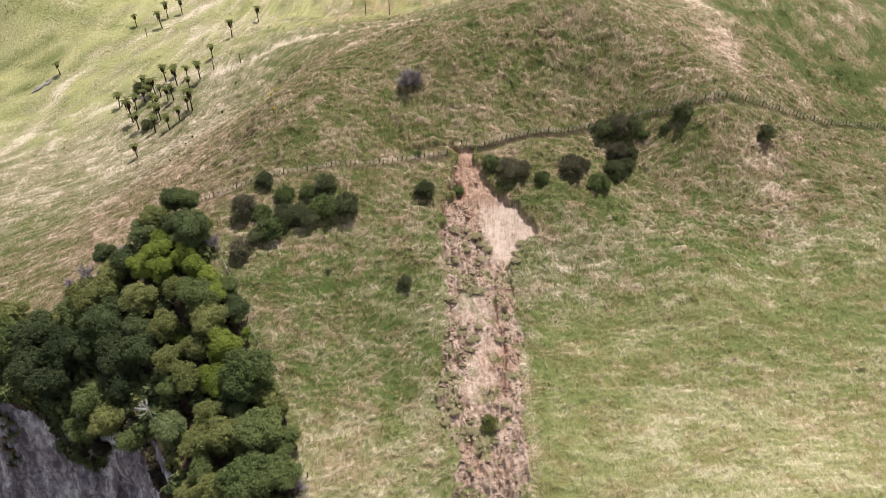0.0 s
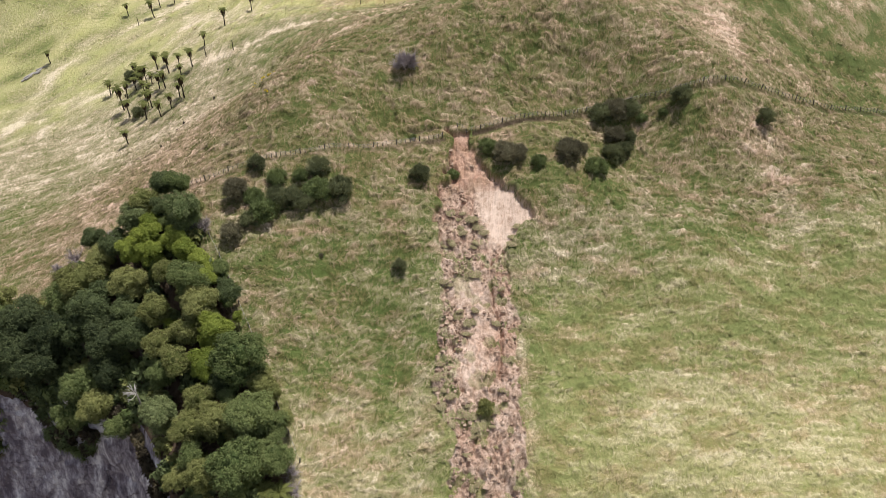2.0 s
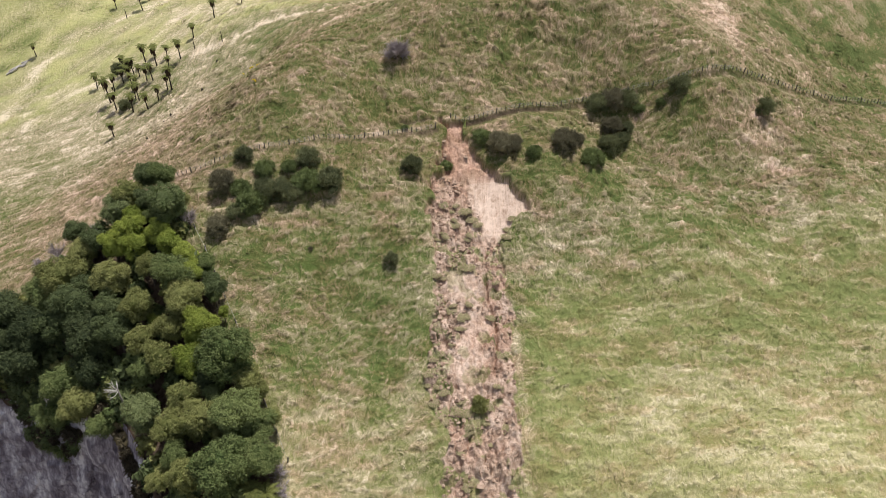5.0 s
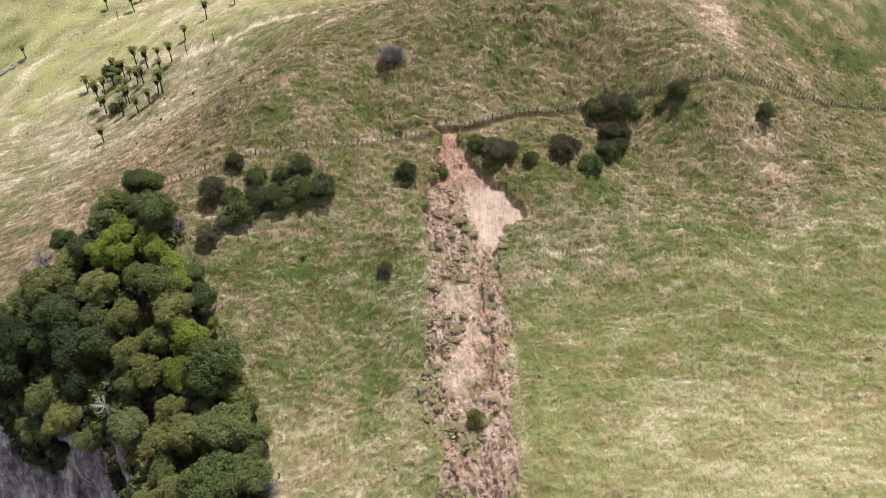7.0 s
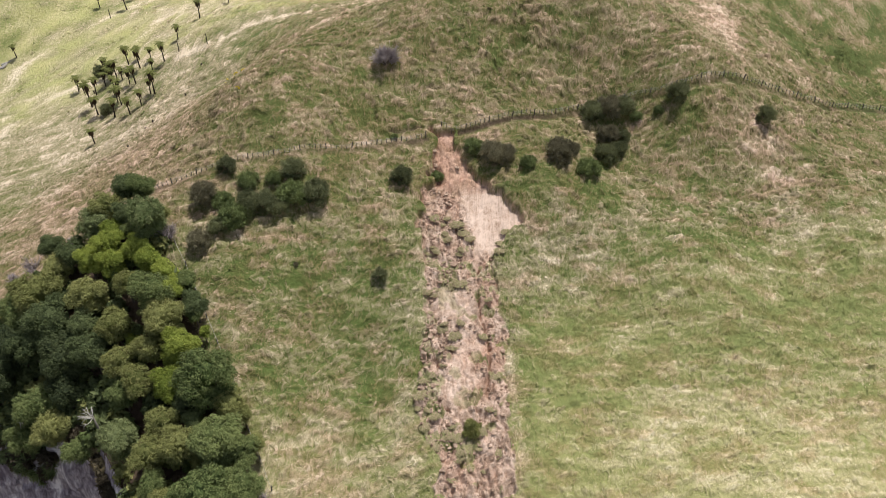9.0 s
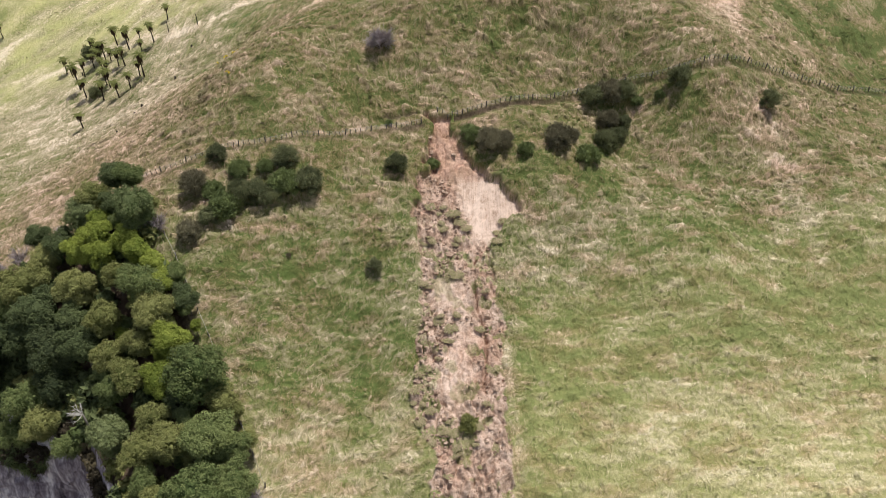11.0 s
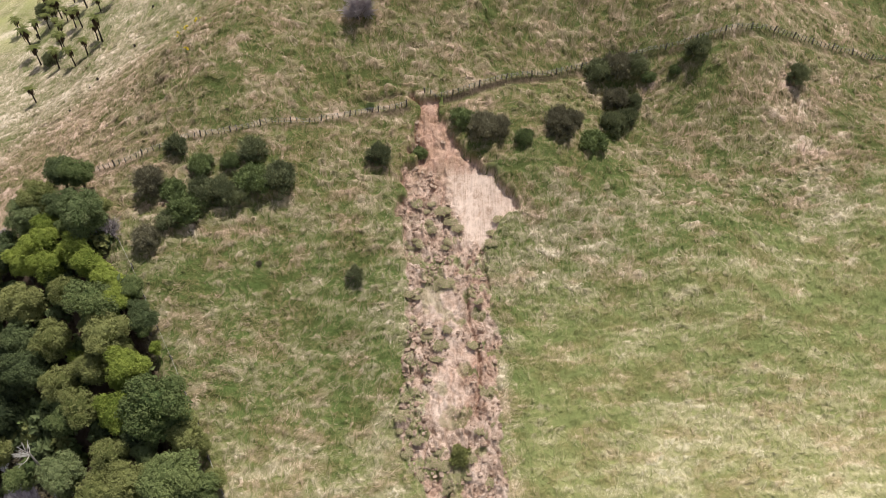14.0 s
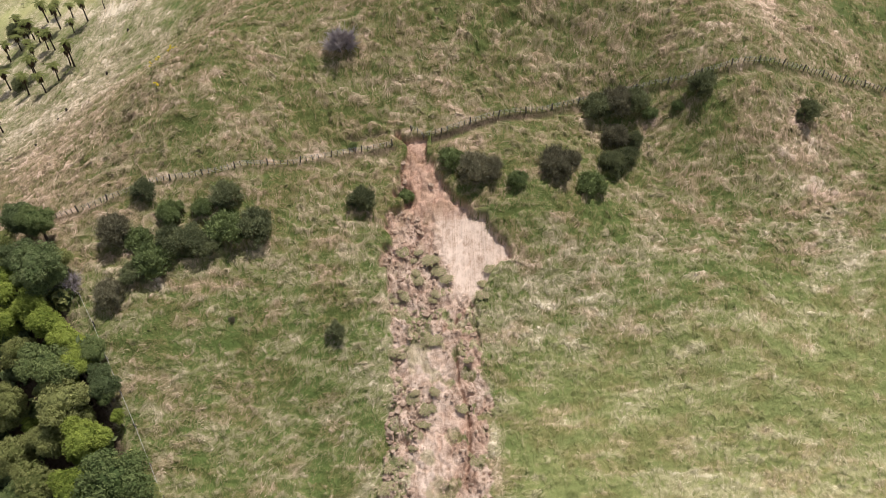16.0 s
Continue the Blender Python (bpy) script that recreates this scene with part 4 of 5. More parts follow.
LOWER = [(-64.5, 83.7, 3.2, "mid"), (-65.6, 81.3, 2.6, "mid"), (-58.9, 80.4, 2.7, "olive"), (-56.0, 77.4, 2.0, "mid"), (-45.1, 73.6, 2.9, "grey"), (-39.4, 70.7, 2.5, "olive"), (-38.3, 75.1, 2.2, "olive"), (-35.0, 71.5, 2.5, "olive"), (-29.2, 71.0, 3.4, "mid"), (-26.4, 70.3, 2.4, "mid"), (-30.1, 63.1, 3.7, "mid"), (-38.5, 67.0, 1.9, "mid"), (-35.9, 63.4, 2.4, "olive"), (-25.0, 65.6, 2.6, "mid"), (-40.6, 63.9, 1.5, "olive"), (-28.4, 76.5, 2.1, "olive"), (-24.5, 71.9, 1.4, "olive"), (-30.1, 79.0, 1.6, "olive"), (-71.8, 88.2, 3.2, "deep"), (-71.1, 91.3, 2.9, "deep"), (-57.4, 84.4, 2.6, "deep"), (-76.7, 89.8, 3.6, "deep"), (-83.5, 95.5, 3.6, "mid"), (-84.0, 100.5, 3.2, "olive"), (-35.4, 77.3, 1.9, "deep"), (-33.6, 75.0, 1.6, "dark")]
FILL = [(-40.5, 92.1, 1.2, "bright"), (-43.8, 91.3, 1.3, "olive"), (-38.1, 88.2, 1.2, "olive"), (-35.9, 90.2, 1.2, "mid"), (-36.7, 92.4, 1.4, "dark"), (-41.3, 87.7, 1.3, "olive"), (-46.3, 88.7, 1.0, "bright"), (-38.9, 84.1, 1.0, "bright"), (-37.1, 85.9, 1.2, "olive"), (-53.7, 105.9, 1.2, "bright"), (-51.7, 101.4, 1.1, "bright"), (-49.7, 105.5, 1.2, "mid"), (-44.6, 107.6, 1.3, "olive"), (-43.8, 98.0, 1.0, "bright"), (-40.6, 96.5, 1.1, "bright"), (-38.1, 95.9, 1.2, "mid"), (-34.2, 88.0, 0.9, "bright"), (-29.3, 79.8, 1.3, "olive"), (-28.4, 77.8, 1.0, "mid"), (-26.4, 75.9, 1.1, "olive"), (-32.3, 80.5, 1.2, "olive")]
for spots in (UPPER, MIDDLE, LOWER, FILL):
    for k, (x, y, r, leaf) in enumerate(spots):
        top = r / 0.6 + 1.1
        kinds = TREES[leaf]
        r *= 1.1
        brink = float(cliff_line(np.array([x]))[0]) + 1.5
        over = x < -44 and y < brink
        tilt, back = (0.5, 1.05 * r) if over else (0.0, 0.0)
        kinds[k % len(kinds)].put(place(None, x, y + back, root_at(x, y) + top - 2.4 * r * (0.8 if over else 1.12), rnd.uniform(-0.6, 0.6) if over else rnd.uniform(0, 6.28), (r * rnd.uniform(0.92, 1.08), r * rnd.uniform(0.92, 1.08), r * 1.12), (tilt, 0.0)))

# shrubs under and beside the trees
UNDER = [Stand(bush_kind(s, leaf, 7, 30, 0.19, "shrub"), "low green shrub under the gully trees", "shrub", "undergrowth shrubs") for s, leaf in ((61, "dark"), (62, "olive"), (63, "dark"), (64, "mid"))]
count = 0
while count < 150:
    x, y = rnd.uniform(-86, -26), rnd.uniform(60, 112)
    edge = float(np.interp(y, [60, 64, 70, 74, 81, 91, 98.6, 104, 112], [-21, -22, -25, -27, -30.5, -36, -40.5, -44, -48]))
    bluff = float(cliff_line(np.array([x]))[0])
    if x > edge or y < bluff + 1.0 or y > 116 + (x + 50) * 0.5:
        continue
    r = rnd.uniform(1.3, 2.5)
    UNDER[count % 4].put(place(None, x, y, ground_at(x, y) - 0.1, rnd.uniform(0, 6.28), (r, r, r * rnd.uniform(0.9, 1.5))))
    count += 1
count = 0
while count < 60:
    x = rnd.uniform(-88, -52)
    y = float(cliff_line(np.array([x]))[0]) + rnd.uniform(0.8, 6.0)
    r = rnd.uniform(1.4, 2.6)
    UNDER[count % 4].put(place(None, x, y, ground_at(x, y) - 0.1, rnd.uniform(0, 6.28), (r, r, r * rnd.uniform(0.9, 1.5))))
    count += 1
GREYSHRUB = Stand(twiggy_kind(71, "shrub"), "leafless grey twiggy shrub at the forest's edge", "shrub", "twiggy shrubs")
for x, y, r in ((-71.8, 109.7, 2.2), (-75.6, 108.3, 1.5), (-63.8, 110.9, 1.5), (-43.0, 104.6, 2.2), (-69.5, 106.5, 1.6), (-23.0, 66.0, 1.9), (-22.0, 63.0, 1.7)):
    GREYSHRUB.put(place(None, x, y, ground_at(x, y), rnd.uniform(0, 6.28), r))

# ---- bushes on the pasture ----
BUSH = {
    "green": [Stand(bush_kind(s, "gorse", 26, 340, 0.036, "bush", 2.0, 0.35), "dark green dense bush on the grazed slope", "bush", "bushes by the fence") for s in (81, 83)],
    "brown": [Stand(bush_kind(s, "heath", 26, 340, 0.036, "bush", 2.2, 0.5), "greyish brown twiggy bush on the grazed slope", "bush", "bushes by the fence") for s in (82, 85)],
    "leafy": [Stand(bush_kind(86, "leafy", 24, 280, 0.06, "bush", 1.3, 0.2), "leafy mid-green bush on the grazed slope", "bush", "bushes by the fence")],
}
# the last, smallest spot is a brown grass tussock built as a bush
BUSHES_WEST = [(-35.0, 117.8, 2.1, "green"), (-38.0, 111.4, 2.7, "brown"), (-30.7, 114.3, 1.9, "leafy"), (-22.9, 116.3, 2.5, "green"), (-22.6, 112.0, 2.9, "leafy"), (-18.7, 112.8, 2.9, "green"), (-27.3, 110.4, 2.7, "green"), (-32.2, 107.3, 2.9, "leafy"), (-34.6, 110.8, 2.0, "leafy"), (-34.7, 106.1, 2.0, "green"), (-37.6, 103.3, 2.4, "brown"), (-29.9, 110.0, 2.5, "green"), (-26.2, 115.0, 1.5, "leafy"), (-24.6, 109.8, 1.8, "green"), (-3.6, 117.6, 2.3, "green"), (2.8, 119.9, 1.3, "leafy"), (-7.0, 99.6, 1.5, "green"), (-21.4, 101.2, 0.5, "brown")]
BUSHES_EAST = [(9.8, 123.7, 1.9, "leafy"), (13.4, 121.4, 3.1, "brown"), (15.9, 121.3, 2.1, "brown"), (19.7, 119.4, 1.6, "leafy"), (25.8, 122.0, 3.1, "brown"), (28.9, 124.2, 1.4, "brown"), (31.3, 120.3, 2.2, "leafy"), (36.6, 129.9, 2.2, "brown"), (39.8, 129.4, 1.6, "green"), (35.4, 125.0, 2.3, "green"), (37.9, 126.2, 1.9, "green"), (34.2, 134.7, 2.5, "green"), (37.4, 134.8, 2.5, "brown"), (40.3, 134.5, 2.3, "green"), (42.5, 132.7, 1.3, "leafy"), (46.5, 132.6, 1.1, "leafy"), (50.0, 133.6, 2.4, "green"), (67.5, 131.3, 2.0, "green"), (-5.1, 126.2, 0.7, "leafy")]
for k, (x, y, r, sort) in enumerate(BUSHES_WEST + BUSHES_EAST):
    r *= 1.0
    BUSH[sort][k % len(BUSH[sort])].put(place(None, x, y, ground_at(x, y) - 0.05 - 0.12 * r, rnd.uniform(0, 6.28), (r * rnd.uniform(0.95, 1.15), r * rnd.uniform(0.92, 1.08), r * rnd.uniform(0.9, 1.15))))
Stand(bush_kind(84, "olive", 22, 320, 0.05, "bush", 1.8, 0.3), "rounded green bush carried down on the slip", "bush").put(place(None, 7.7, 75.0, ground_at(7.7, 75.0) - 0.2, 0.4, 1.6))
Stand(twiggy_kind(72, "bush", 1700), "purplish grey half-bare bush on the hillside", "bush").put(place(None, -7.0, 139.0, ground_at(-7.0, 139.0), 1.0, 2.8))
for x, y, r in ((-93.6, 202.0, 2.3), (-82.4, 176.4, 2.1), (-90.0, 201.0, 1.8)):
    BUSH["green"][0].put(place(None, x, y, ground_at(x, y) - 0.2, rnd.uniform(0, 6.28), r), "dark shrub among the tree ferns")


# ---- tree ferns ----
def frond_mesh():
    """One arching frond with leaflets down both sides, length 1 along x."""
    v, f = [], []
    n = 11

    def rib(q):
        return q * 0.95, 0.55 * q - 0.75 * q * q

    for i in range(n):
        q, e = i / n, (i + 0.8) / n
        w = 0.24 * math.sin(math.pi * (0.14 + 0.82 * q)) * (1.1 - 0.4 * q)
        (x0, z0), (x1, z1) = rib(q), rib(e)
        for side in (-1, 1):
            k = len(v)
            v += [(x0, 0, z0), (x1, 0, z1), (x1 + 0.07, side * w, z1 - 0.07), (x0 + 0.06, side * w * 0.85, z0 - 0.06)]
            f += [(k, k + 1, k + 2), (k, k + 2, k + 3)]
    me = mesh_of("frond", np.array(v), np.array(f), M_LEAF["fern"], False)
    attribute(me, "tone", np.full(len(v), 0.5))
    return me


FROND = frond_mesh()


def fern_kind(seed, fronds=15):
    """A tree fern whose trunk is 1 high and whose fronds do not grow with it."""
    rng = np.random.RandomState(seed)
    thing = new("tree_fern")
    b = rng.uniform(-0.25, 0.25, 2)
    part("trunk", joined("trunk", [tube([(0, 0, -0.5), (b[0], b[1], 2.2), (b[0] * 1.3, b[1] * 1.3, 4.6)], [0.2, 0.13, 0.17], 8)], M_FERNTRUNK), thing)
    dead = []
    for k in range(16):
        a, r = k * 0.393 + rng.uniform(-0.1, 0.1), rng.uniform(0.35, 0.75)
        c, s = math.cos(a), math.sin(a)
        x, y = b[0] * 1.3, b[1] * 1.3
        dead.append(tube([(x, y, 4.55), (x + c * r * 0.8, y + s * r * 0.8, 4.2), (x + c * r * 0.75, y + s * r * 0.75, 4.2 - rng.uniform(0.9, 1.8))], [0.08, 0.16, 0.05], 4))
    part("skirt", joined("skirt", dead, M_DEADFROND), thing, "hanging dead brown fronds")
    for k in range(fronds):
        ob = part("frond", FROND, thing)
        size = rng.uniform(1.35, 1.9)
        ob.matrix_basis = Matrix.LocRotScale((b[0] * 1.3, b[1] * 1.3, 4.6), Euler((0, rng.uniform(-0.4, 0.35), k * 6.283 / fronds + rng.uniform(-0.15, 0.15))), (size, size, size))
    return thing


FERNS = [Stand(fern_kind(s), "tree fern with slim dark trunk on grass", "tree fern", "tree ferns on the far slope") for s in (91, 92, 93, 94)]
GROVE = [(-98.1, 195.6, 4.7), (-89.0, 182.6, 7.0), (-90.8, 190.5, 5.0), (-85.2, 177.0, 5.0), (-88.9, 193.4, 4.2), (-88.9, 198.4, 4.9), (-90.7, 200.4, 4.9), (-87.0, 197.4, 5.1), (-88.3, 195.5, 4.6), (-84.9, 202.6, 5.8), (-79.4, 196.6, 5.3), (-81.9, 203.7, 4.0), (-76.8, 199.1, 3.6), (-74.1, 191.7, 3.4), (-78.0, 188.0, 4.8), (-80.4, 189.6, 4.4), (-84.3, 194.4, 3.6), (-85.9, 191.7, 3.4), (-68.2, 175.0, 5.7), (-70.5, 178.0, 4.0), (-81.1, 181.2, 4.3), (-79.2, 178.8, 5.0), (-73.6, 170.0, 4.6), (-71.4, 172.6, 4.3), (-78.5, 171.7, 5.2), (-82.6, 186.3, 3.8)]
ALONE = [(-78.8, 158.5, 3.9), (-71.2, 194.1, 5.2), (-71.0, 207.6, 4.0), (-69.1, 225.1, 5.6), (-64.9, 244.7, 5.1), (-128.8, 223.7, 4.0), (-112.6, 255.2, 4.4), (-102.3, 252.5, 6.0), (-103.2, 262.3, 6.0), (-99.0, 266.3, 5.4)]
for k, (x, y, tall) in enumerate(GROVE + ALONE):
    s = tall / 5.0
    FERNS[k % 4].put(place(None, x, y, ground_at(x, y) - 0.1, rnd.uniform(0, 6.28), (0.55 + 0.5 * s, 0.55 + 0.5 * s, s * 1.05), (rnd.uniform(-0.05, 0.05), rnd.uniform(-0.05, 0.05))))


# ---- fences ----
def stake_mesh(name, width, depth, height, mat):
    bm = bmesh.new()
    bmesh.ops.create_cube(bm, size=1.0, matrix=Matrix.LocRotScale((0, 0, height / 2 - 0.15), None, (width, depth, height + 0.3)))
    bmesh.ops.bevel(bm, geom=bm.edges[:], offset=min(width, depth) * 0.12, segments=1, affect="EDGES")
    me = bpy.data.meshes.new(name)
    bm.to_mesh(me)
    bm.free()
    me.materials.append(mat)
    return me


M_STAKE = plain_material("dark_weathered_wood", (0.075, 0.066, 0.058), (0.16, 0.142, 0.125), 8.0)
POST = stake_mesh("post", 0.18, 0.18, 1.15, M_STAKE)
BATTEN = stake_mesh("batten", 0.10, 0.08, 0.95, M_STAKE)


def fence(label, line, gap, every, wires, mat=None, seed=0, radius=0.013):
    """A post, batten and wire fence along a line on the ground."""
    rng = random.Random(seed)
    thing = tagged(new("fence"), label, "fence", "farm fences")
    line = [Vector(q) for q in line]
    walkers, left = [], 0.0
    for a, b in zip(line[:-1], line[1:]):
        n = (b - a).length
        while left < n:
            walkers.append((a + (b - a) * (left / n), math.atan2((b - a).y, (b - a).x)))
            left += gap
        left -= n
    tops = []
    for k, (q, turn) in enumerate(walkers):
        z = ground_at(q.x, q.y)
        tops.append(Vector((q.x, q.y, z)))
        if every == 1 or k % every == 0:
            ob = part("post", POST, thing)
        else:
            ob = part("batten", BATTEN, thing)
        ob.matrix_basis = Matrix.LocRotScale((q.x, q.y, z), Euler((rng.gauss(0, 0.09), rng.gauss(0, 0.09), turn)), (1, 1, rng.uniform(0.9, 1.08)))
    for h in wires:
        part("wire", joined("wire", [tube([q + Vector((0, 0, h + rng.uniform(-0.03, 0.03))) for q in tops], [radius] * len(tops), 4)], mat or M_WIRE), thing)
    return thing


FENCE_WOOD = [(-41.8, 103.5), (-38.9, 99.0), (-35.2, 92.4), (-32.0, 87.0), (-30.4, 84.0), (-28.3, 80.4), (-25.5, 74.2), (-23.2, 70.1), (-19.9, 63.6)]
fence("weathered grey post and batten fence on pasture", FENCE_WEST, 0.95, 5, (0.25, 0.5, 0.72, 0.9), seed=1)
fence("weathered grey batten fence above the slip", FENCE_EAST, 0.95, 5, (0.25, 0.5, 0.72, 0.9), seed=2)
fence("sparse wire fence along the forest's edge", FENCE_WOOD, 4.6, 1, (0.55, 1.0), M_PALEWIRE, 3, 0.015)


# ---- rock face below the forest ----
def face_point(X, H):
    """A place on the rock face: x along it, H from 0 at the brink to 1 at its foot."""
    top = cliff_line(X) + 1.2
    brink = land(X, top + 0.8) + 0.2
    tall, gap = blocks(X + 2 * fbm(X, H * 30, 4, 2, 87), H * 20, 3.2, 5)
    tall2, gap2 = blocks(X, H * 24, 1.1, 6)
    out = 9.0 * H + 2.2 * (fbm(X, H * 30, 6, 3, 81) - 0.5) + (0.9 * tall + 0.35 * tall2) * ramp(H, 0.02, 0.12)
    return X, top - out + 0.5, brink - 30.0 * H - 0.2 * (H < 0.01)


def rock_face():
    xs, hs = np.arange(-118, -41.5, 0.4), np.linspace(0, 1, 72)
    X, H = np.meshgrid(xs, hs)
    a, b, c = face_point(X, H)
    n = len(xs)
    i = (np.arange(len(hs) - 1)[:, None] * n + np.arange(n - 1)[None, :]).ravel()
    return mesh_of("rock_face", np.stack([a.ravel(), b.ravel(), c.ravel()], 1), np.stack([i, i + n, i + n + 1, i + 1], 1), M_ROCK, False)


tagged(new("rock_face", rock_face()), "steep bare grey rock face below the forest", "cliff", kind="structure")


def flax_kind(seed, leaf):
    """A clump of long strap leaves."""
    rng = np.random.RandomState(seed)
    thing = new("flax_clump")
    blades = []
    for k in range(130):
        a, r = rng.uniform(0, 6.28), rng.uniform(0.4, 1.0)
        c, s = math.cos(a), math.sin(a)
        blades.append(tube([(c * 0.1, s * 0.1, 0), (c * r * 0.5, s * r * 0.5, 0.7 * r), (c * r, s * r, 0.35 * r)], [0.03, 0.03, 0.005], 3))
    part("foliage", joined("foliage", blades, M_LEAF[leaf], False), thing)
    return thing


FLAX = Stand(flax_kind(95, "mid"), "clump of green strap leaves on the rock face", "flax", "flax on the rock face")
DRYFLAX = Stand(flax_kind(96, "dryflax"), "clump of drooping brown strap leaves on the brink", "flax", "flax on the rock face")
SCRUB = Stand(bush_kind(66, "scrub", 7, 60, 0.16, "shrub", 1.8, 0.1), "brown half-dead scrub on the brink of the cliff", "shrub", "scrub on the brink")


def on_face(kind, x, low, r, label=""):
    """Set a plant on the rock face, leaning out."""
    a, b, c = face_point(np.array([x]), np.array([low]))
    kind.put(place(None, x, float(b[0]) + 0.3, float(c[0]) - 0.3, rnd.uniform(0, 6.28), r, (0.5, 0.0)), label)


def green_depth(x):
    """How far down the face the plants reach."""
    return float(np.interp(x, [-80, -76, -73, -70, -66, -63, -59, -56, -52, -50.5, -49, -43], [0.03, 0.08, 0.36, 0.46, 0.43, 0.31, 0.24, 0.11, 0.15, 0.2, 0.6, 0.6]))


for k in range(150):
    x = rnd.uniform(-79, -44)
    low = green_depth(x) * rnd.uniform(0.0, 0.86)
    if x > -58:
        on_face((SCRUB, DRYFLAX, SCRUB)[k % 3], x, low, rnd.uniform(1.2, 1.9))
    else:
        on_face((UNDER[0], SCRUB, UNDER[2], FLAX)[k % 4], x, low, rnd.uniform(1.2, 1.9), "low green shrub clinging to the rock face" if k % 2 == 0 else "")
for k in range(34):
    x = rnd.uniform(-74, -62)
    on_face(FLAX, x, green_depth(x) * rnd.uniform(0.7, 0.95), rnd.uniform(1.3, 2.0))
for k in range(60):
    on_face(SCRUB, rnd.uniform(-49.5, -42), rnd.uniform(0.1, 0.75), rnd.uniform(1.2, 1.8))
for k in range(26):
    on_face(DRYFLAX, rnd.uniform(-59, -49), rnd.uniform(0.0, 0.18), rnd.uniform(1.3, 2.0))
for k in range(9):
    on_face(FLAX if k % 2 else DRYFLAX, -84.5 + rnd.uniform(-1.5, 1.2), 0.12 + 0.045 * k, rnd.uniform(1.5, 2.2))


# ---- the dead pale tree ----
def dead_tree():
    rng = np.random.RandomState(97)
    thing = tagged(new("dead_tree"), "bleached dead tree with bare pale branches", "dead tree")
    part("trunk", joined("trunk", [tube([(0, 0, -7), (0.1, 0, -2), (0, 0.1, 0.6)], [0.22, 0.16, 0.1])], M_GREY), thing)
    for k in range(16):
        a, e = rng.uniform(1.5, 4.6), rng.uniform(-0.1, 1.0)
        d = np.array([math.cos(a) * math.cos(e), math.sin(a) * math.cos(e), math.sin(e)]) * rng.uniform(1.2, 2.4)
        bits = [tube([(0, 0.05, 0.2), tuple(d * 0.5 + rng.normal(0, 0.12, 3)), tuple(d)], [0.07, 0.05, 0.02], 5)]
        for j in range(3):
            p = d * rng.uniform(0.5, 0.95)
            bits.append(tube([tuple(p), tuple(p + rng.normal(0, 0.28, 3) + d * 0.15)], [0.03, 0.01], 4))
        part("branch", joined("branch", bits, M_DEAD), thing)
    return thing


M_DEAD = plain_material("bleached_wood", (0.34, 0.32, 0.29), (0.52, 0.49, 0.45), 6.0)
dead_tree().matrix_basis = place(None, -47.6, 74.2, 0.3)


# ---- clods and turf on the slip ----
def lump(rng, r, flat=0.7):
    v, f = ball(rng, np.zeros(3), r, flat, 4, 5)
    return v * rng.uniform(0.6, 1.3, (len(v), 1)) * rng.uniform(0.7, 1.4, 3), f


rng = np.random.RandomState(33)
pieces = []
while len(pieces) < 1400:
    x, y = rng.uniform(-1.5, 18, 400), rng.uniform(63, 127, 400)
    inside = slip_inside(x, y)
    _, sm = slip_floor(x, y)
    ok = (inside > 0.25) & (rng.rand(400) < (1 - sm) ** 6 * (0.4 + 0.4 * (x < 5.0)) * (1 - 0.9 * ((y > 117) & (x > 3.2))))
    z = surface(x, y)
    for a, b, c in zip(x[ok], y[ok], z[ok]):
        v, f = lump(rng, rng.choice([0.14, 0.22, 0.36, 0.58], p=[0.42, 0.36, 0.18, 0.04]))
        pieces.append((v + np.array([a, b, c + 0.03]), f))
tagged(new("clay_clods", joined("clay_clods", pieces, M_CLOD, False)), "broken clay clods strewn over the slip", "clods", kind="stuff")


def turf_kind(seed):
    """A raft of turf on a block of clay, about 1 across."""
    rng = np.random.RandomState(seed)
    thing = new("turf_clump")
    v, f = ball(rng, np.array([0, 0, 0.0]), 0.95, 0.42, 6, 10)
    part("clay_block", joined("clay_block", [(v, f)], M_CLOD, False), thing)
    n = 240
    a, r = rng.uniform(0, 6.28, n), 0.9 * np.sqrt(rng.rand(n))
    x, y = r * np.cos(a), r * np.sin(a)
    base = 0.4 * np.sqrt(np.clip(1 - r * r, 0, 1)) - 0.02
    v, f, d = strands(rng, x, y, rng.uniform(0.25, 0.6, n), rng.uniform(0.05, 0.10, n), rng.uniform(0.02, 0.12, n), np.clip(rng.normal(0.46, 0.14, n), 0, 1), -1.7 + rng.normal(0, 0.8, n), base)
    me = mesh_of("turf", v, f, M_STRAND)
    attribute(me, "dry", d)
    attribute(me, "rust", np.full(len(d), 0.35))
    part("turf", me, thing, "tufted green and straw grass")
    return thing


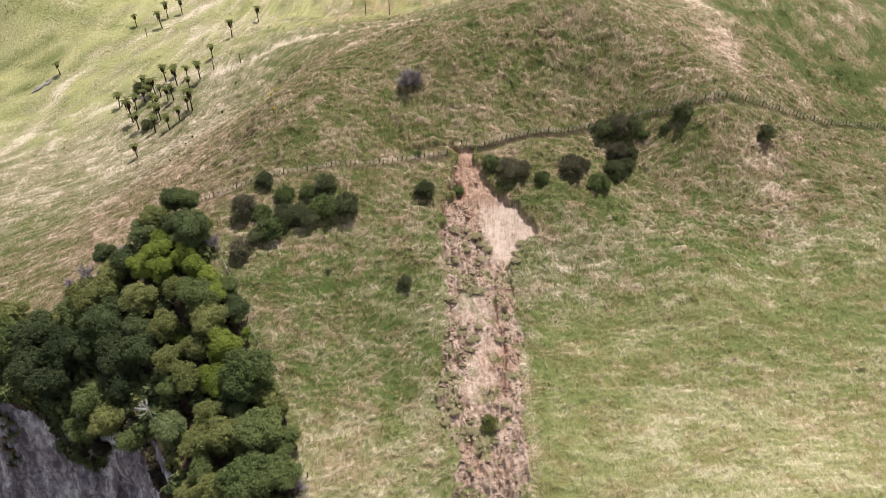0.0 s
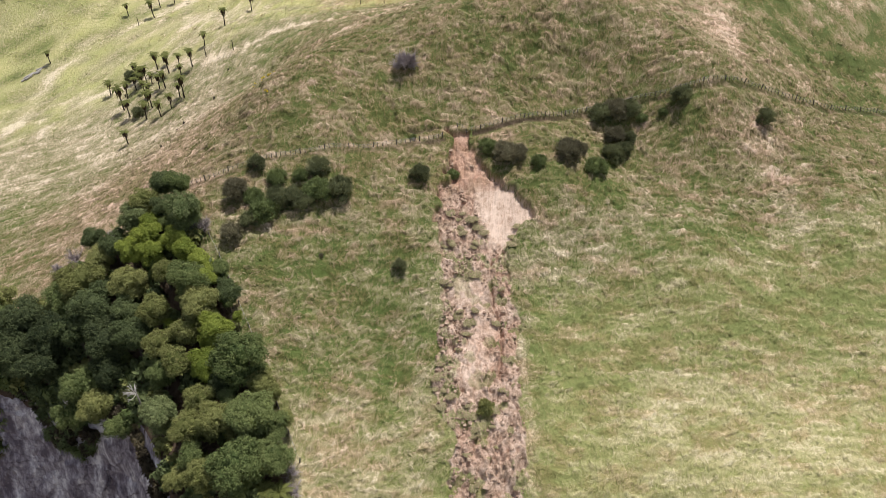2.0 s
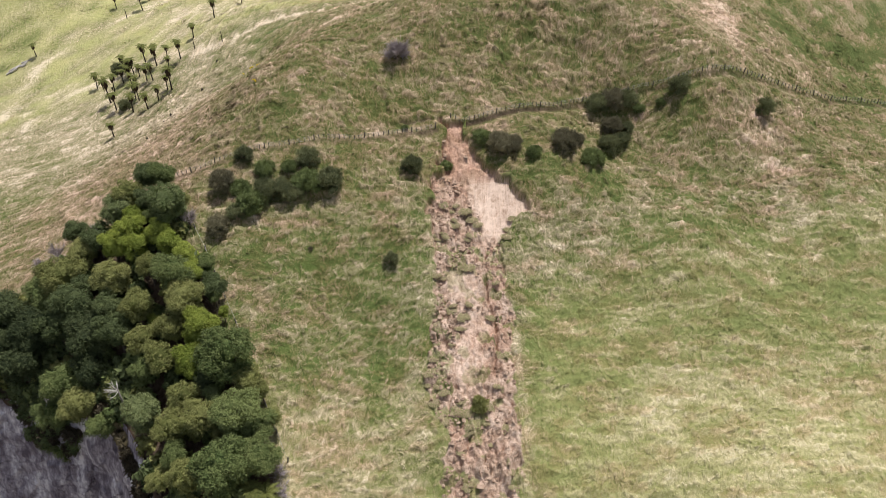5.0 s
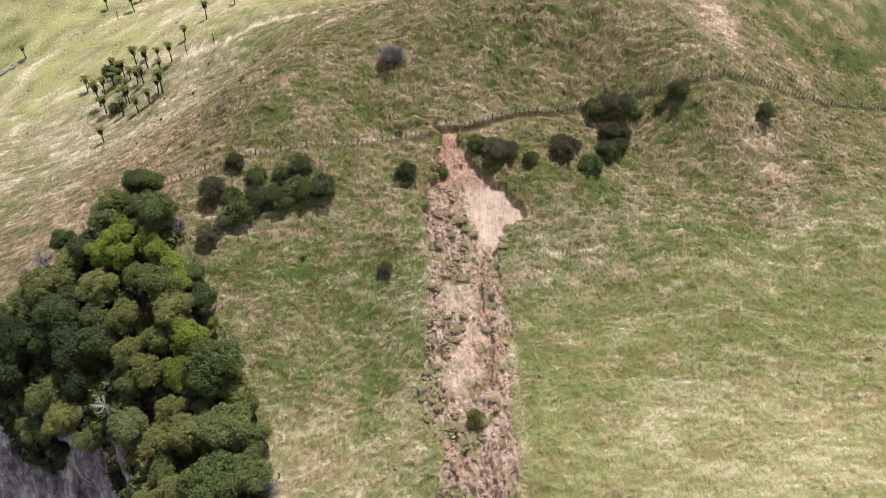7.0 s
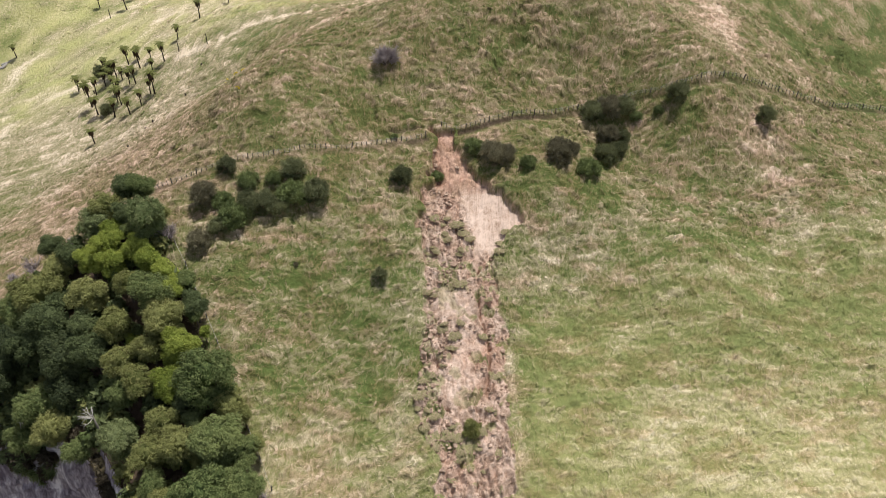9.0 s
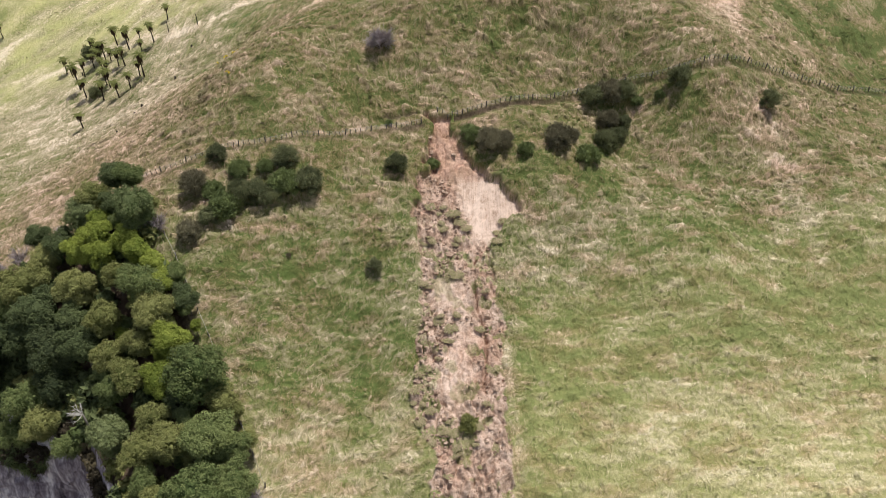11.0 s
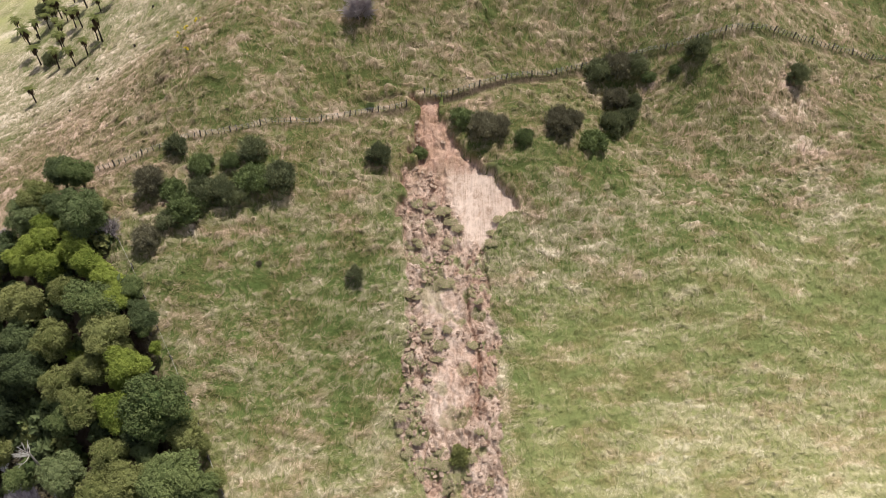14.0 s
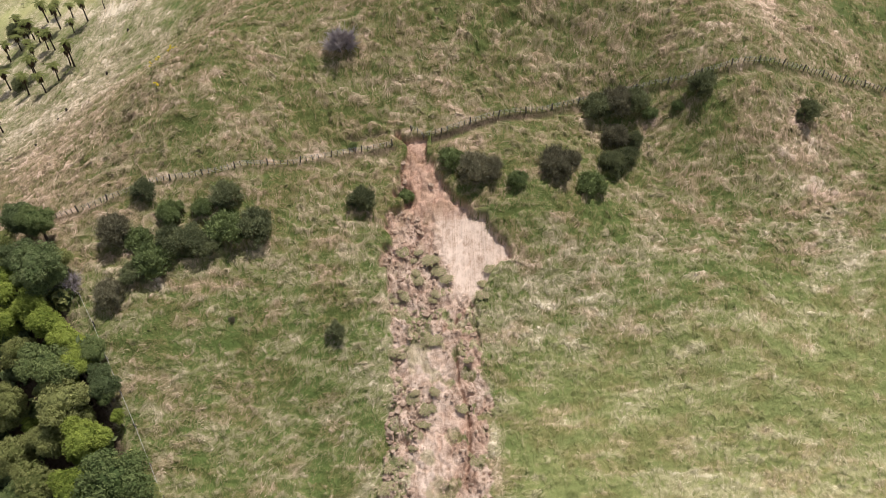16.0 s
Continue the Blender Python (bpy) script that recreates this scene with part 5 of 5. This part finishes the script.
TURF = [Stand(turf_kind(s), "raft of grassy turf lying on broken clay", "turf", "turf rafts on the slip") for s in (101, 102, 103)]
count = 0
for x, y, r in ((6.5, 99.1, 1.5), (5.2, 99.4, 1.1), (6.4, 110.5, 1.3), (7.6, 109.0, 1.2), (8.6, 107.6, 1.0), (15.3, 109.2, 1.1), (14.2, 107.4, 1.0), (13.8, 105.2, 1.1)):
    TURF[count % 3].put(place(None, x, y, ground_at(x, y) - 0.1, rnd.uniform(-0.5, 0.5), (r * 1.1, r * 0.9, r * 0.8)))
    count += 1
while count < 105:
    x, y = rnd.uniform(-1, 17), rnd.uniform(58, 112)
    inside = float(slip_inside(np.array([x]), np.array([y]))[0])
    sm = float(slip_floor(np.array([x]), np.array([y]))[1][0])
    open_floor = math.exp(-(((x - 7.5) / 3) ** 2) - ((y - 83) / 7) ** 2)
    if inside < 0.2 or sm > 0.25 or rnd.random() < open_floor * 0.92 or rnd.random() < (0.25 if x < 6.5 else 0.72):
        continue
    r = rnd.uniform(0.35, 1.0)
    TURF[count % 3].put(place(None, x, y, ground_at(x, y) - 0.1, rnd.uniform(-0.6, 0.6), (r * rnd.uniform(0.8, 1.4), r, r), (rnd.uniform(-0.3, 0.3), rnd.uniform(-0.3, 0.3))))
    count += 1


# ---- small things on the far slopes ----
def stick(label, x, y, tall):
    thing = tagged(new("post"), label, "post", "lone posts on the far slope")
    part("shaft", joined("shaft", [tube([(0, 0, -0.3), (0.05, 0, tall * 0.5), (0, 0.04, tall)], [0.13, 0.11, 0.09], 7)], M_FERNTRUNK), thing)
    thing.matrix_basis = place(None, x, y, ground_at(x, y))


for x, y, tall in ((-67.5, 196.6, 3.2), (-58.1, 192.9, 2.6), (-25.8, 234.3, 6.5), (-17.7, 231.4, 6.0), (-105.8, 245.8, 3.2)):
    stick("slim dark bare post on the grass", x, y, tall)
for x, y in ((-56.1, 162.9), (-64.1, 143.8), (-56.3, 179.2), (-61.2, 152.9), (-62.5, 151.2), (-92.0, 192.0)):
    tagged(new("stump", joined("stump", [tube([(0, 0, -0.2), (0.03, 0, 0.3), (0.06, 0.02, 0.6)], [0.28, 0.24, 0.2], 8)], M_FERNTRUNK)), "short blackened fern stump in dry grass", "stump", "blackened stumps").matrix_basis = place(None, x, y, ground_at(x, y))
M_LOG = plain_material("bleached_log", (0.27, 0.25, 0.235), (0.46, 0.44, 0.41), 5.0)
logs = []
for k in range(9):
    s, w, half = rnd.uniform(0, 1), rnd.uniform(-1.5, 1.5), rnd.uniform(0.9, 2.2)
    cx, cy, a = -135 + 5.2 * s + w * 0.7, 216 + 5.6 * s - w * 0.7, 0.82 + rnd.uniform(-0.35, 0.35)
    logs.append((cx - half * math.cos(a), cy - half * math.sin(a), cx + half * math.cos(a), cy + half * math.sin(a)))
for x0, y0, x1, y1 in logs:
    a, b = Vector((x0, y0, ground_at(x0, y0) + 0.35)), Vector((x1, y1, ground_at(x1, y1) + 0.35))
    m = (a + b) / 2 + Vector((0.1, -0.1, 0.1))
    tagged(new("log", joined("log", [tube([a, m, b], [0.3, 0.26, 0.16], 8)], M_LOG)), "bleached grey log lying in the grass", "log", "heap of old logs")


def weed_kind():
    rng = np.random.RandomState(111)
    thing = new("ragwort")
    part("stem", joined("stem", [tube([(0, 0, -0.1), tuple(np.array([rng.uniform(-0.35, 0.35), rng.uniform(-0.35, 0.35), rng.uniform(0.5, 0.9)]))], [0.03, 0.015], 4) for k in range(14)], M_LEAF["mid"]), thing)
    for k in range(5):
        part("flower_head", joined("flower_head", [ball(rng, np.array([rng.uniform(-0.4, 0.4), rng.uniform(-0.4, 0.4), rng.uniform(0.65, 0.9)]), 0.2, 0.45, 4, 7)], M_YELLOW), thing, "bright yellow flower head")
    return thing


M_YELLOW = plain_material("yellow_petals", (0.50, 0.36, 0.02), (0.65, 0.50, 0.04), 9.0)
WEEDS = Stand(weed_kind(), "yellow-flowering weed in the dry grass", "weed", "yellow weeds")
for x, y in ((-41.5, 150.0), (-38.6, 151.8), (-40.8, 158.6), (-38.4, 146.1), (-36.6, 150.0), (-39.6, 149.0), (-42.4, 151.6), (-35.4, 134.2)):
    WEEDS.put(place(None, x, y, ground_at(x, y), rnd.uniform(0, 6.28), rnd.uniform(0.7, 1.1)))

# fern rosettes under the lower trees
for x, y, r in ((-24.0, 61.6, 2.4), (-26.2, 62.0, 2.0), (-22.6, 59.6, 2.2)):
    thing = tagged(new("ground_fern"), "large green fern at the forest's lower edge", "fern", "ferns under the trees")
    for k in range(17):
        ob = part("frond", FROND, thing)
        ob.matrix_basis = Matrix.LocRotScale((0, 0, 0.2), Euler((0, rnd.uniform(-0.55, 0.0), k * 0.37 + rnd.uniform(-0.1, 0.1))), (1, 0.8, 1))
    thing.matrix_basis = place(None, x, y, ground_at(x, y) + 2.0, 0.0, r)
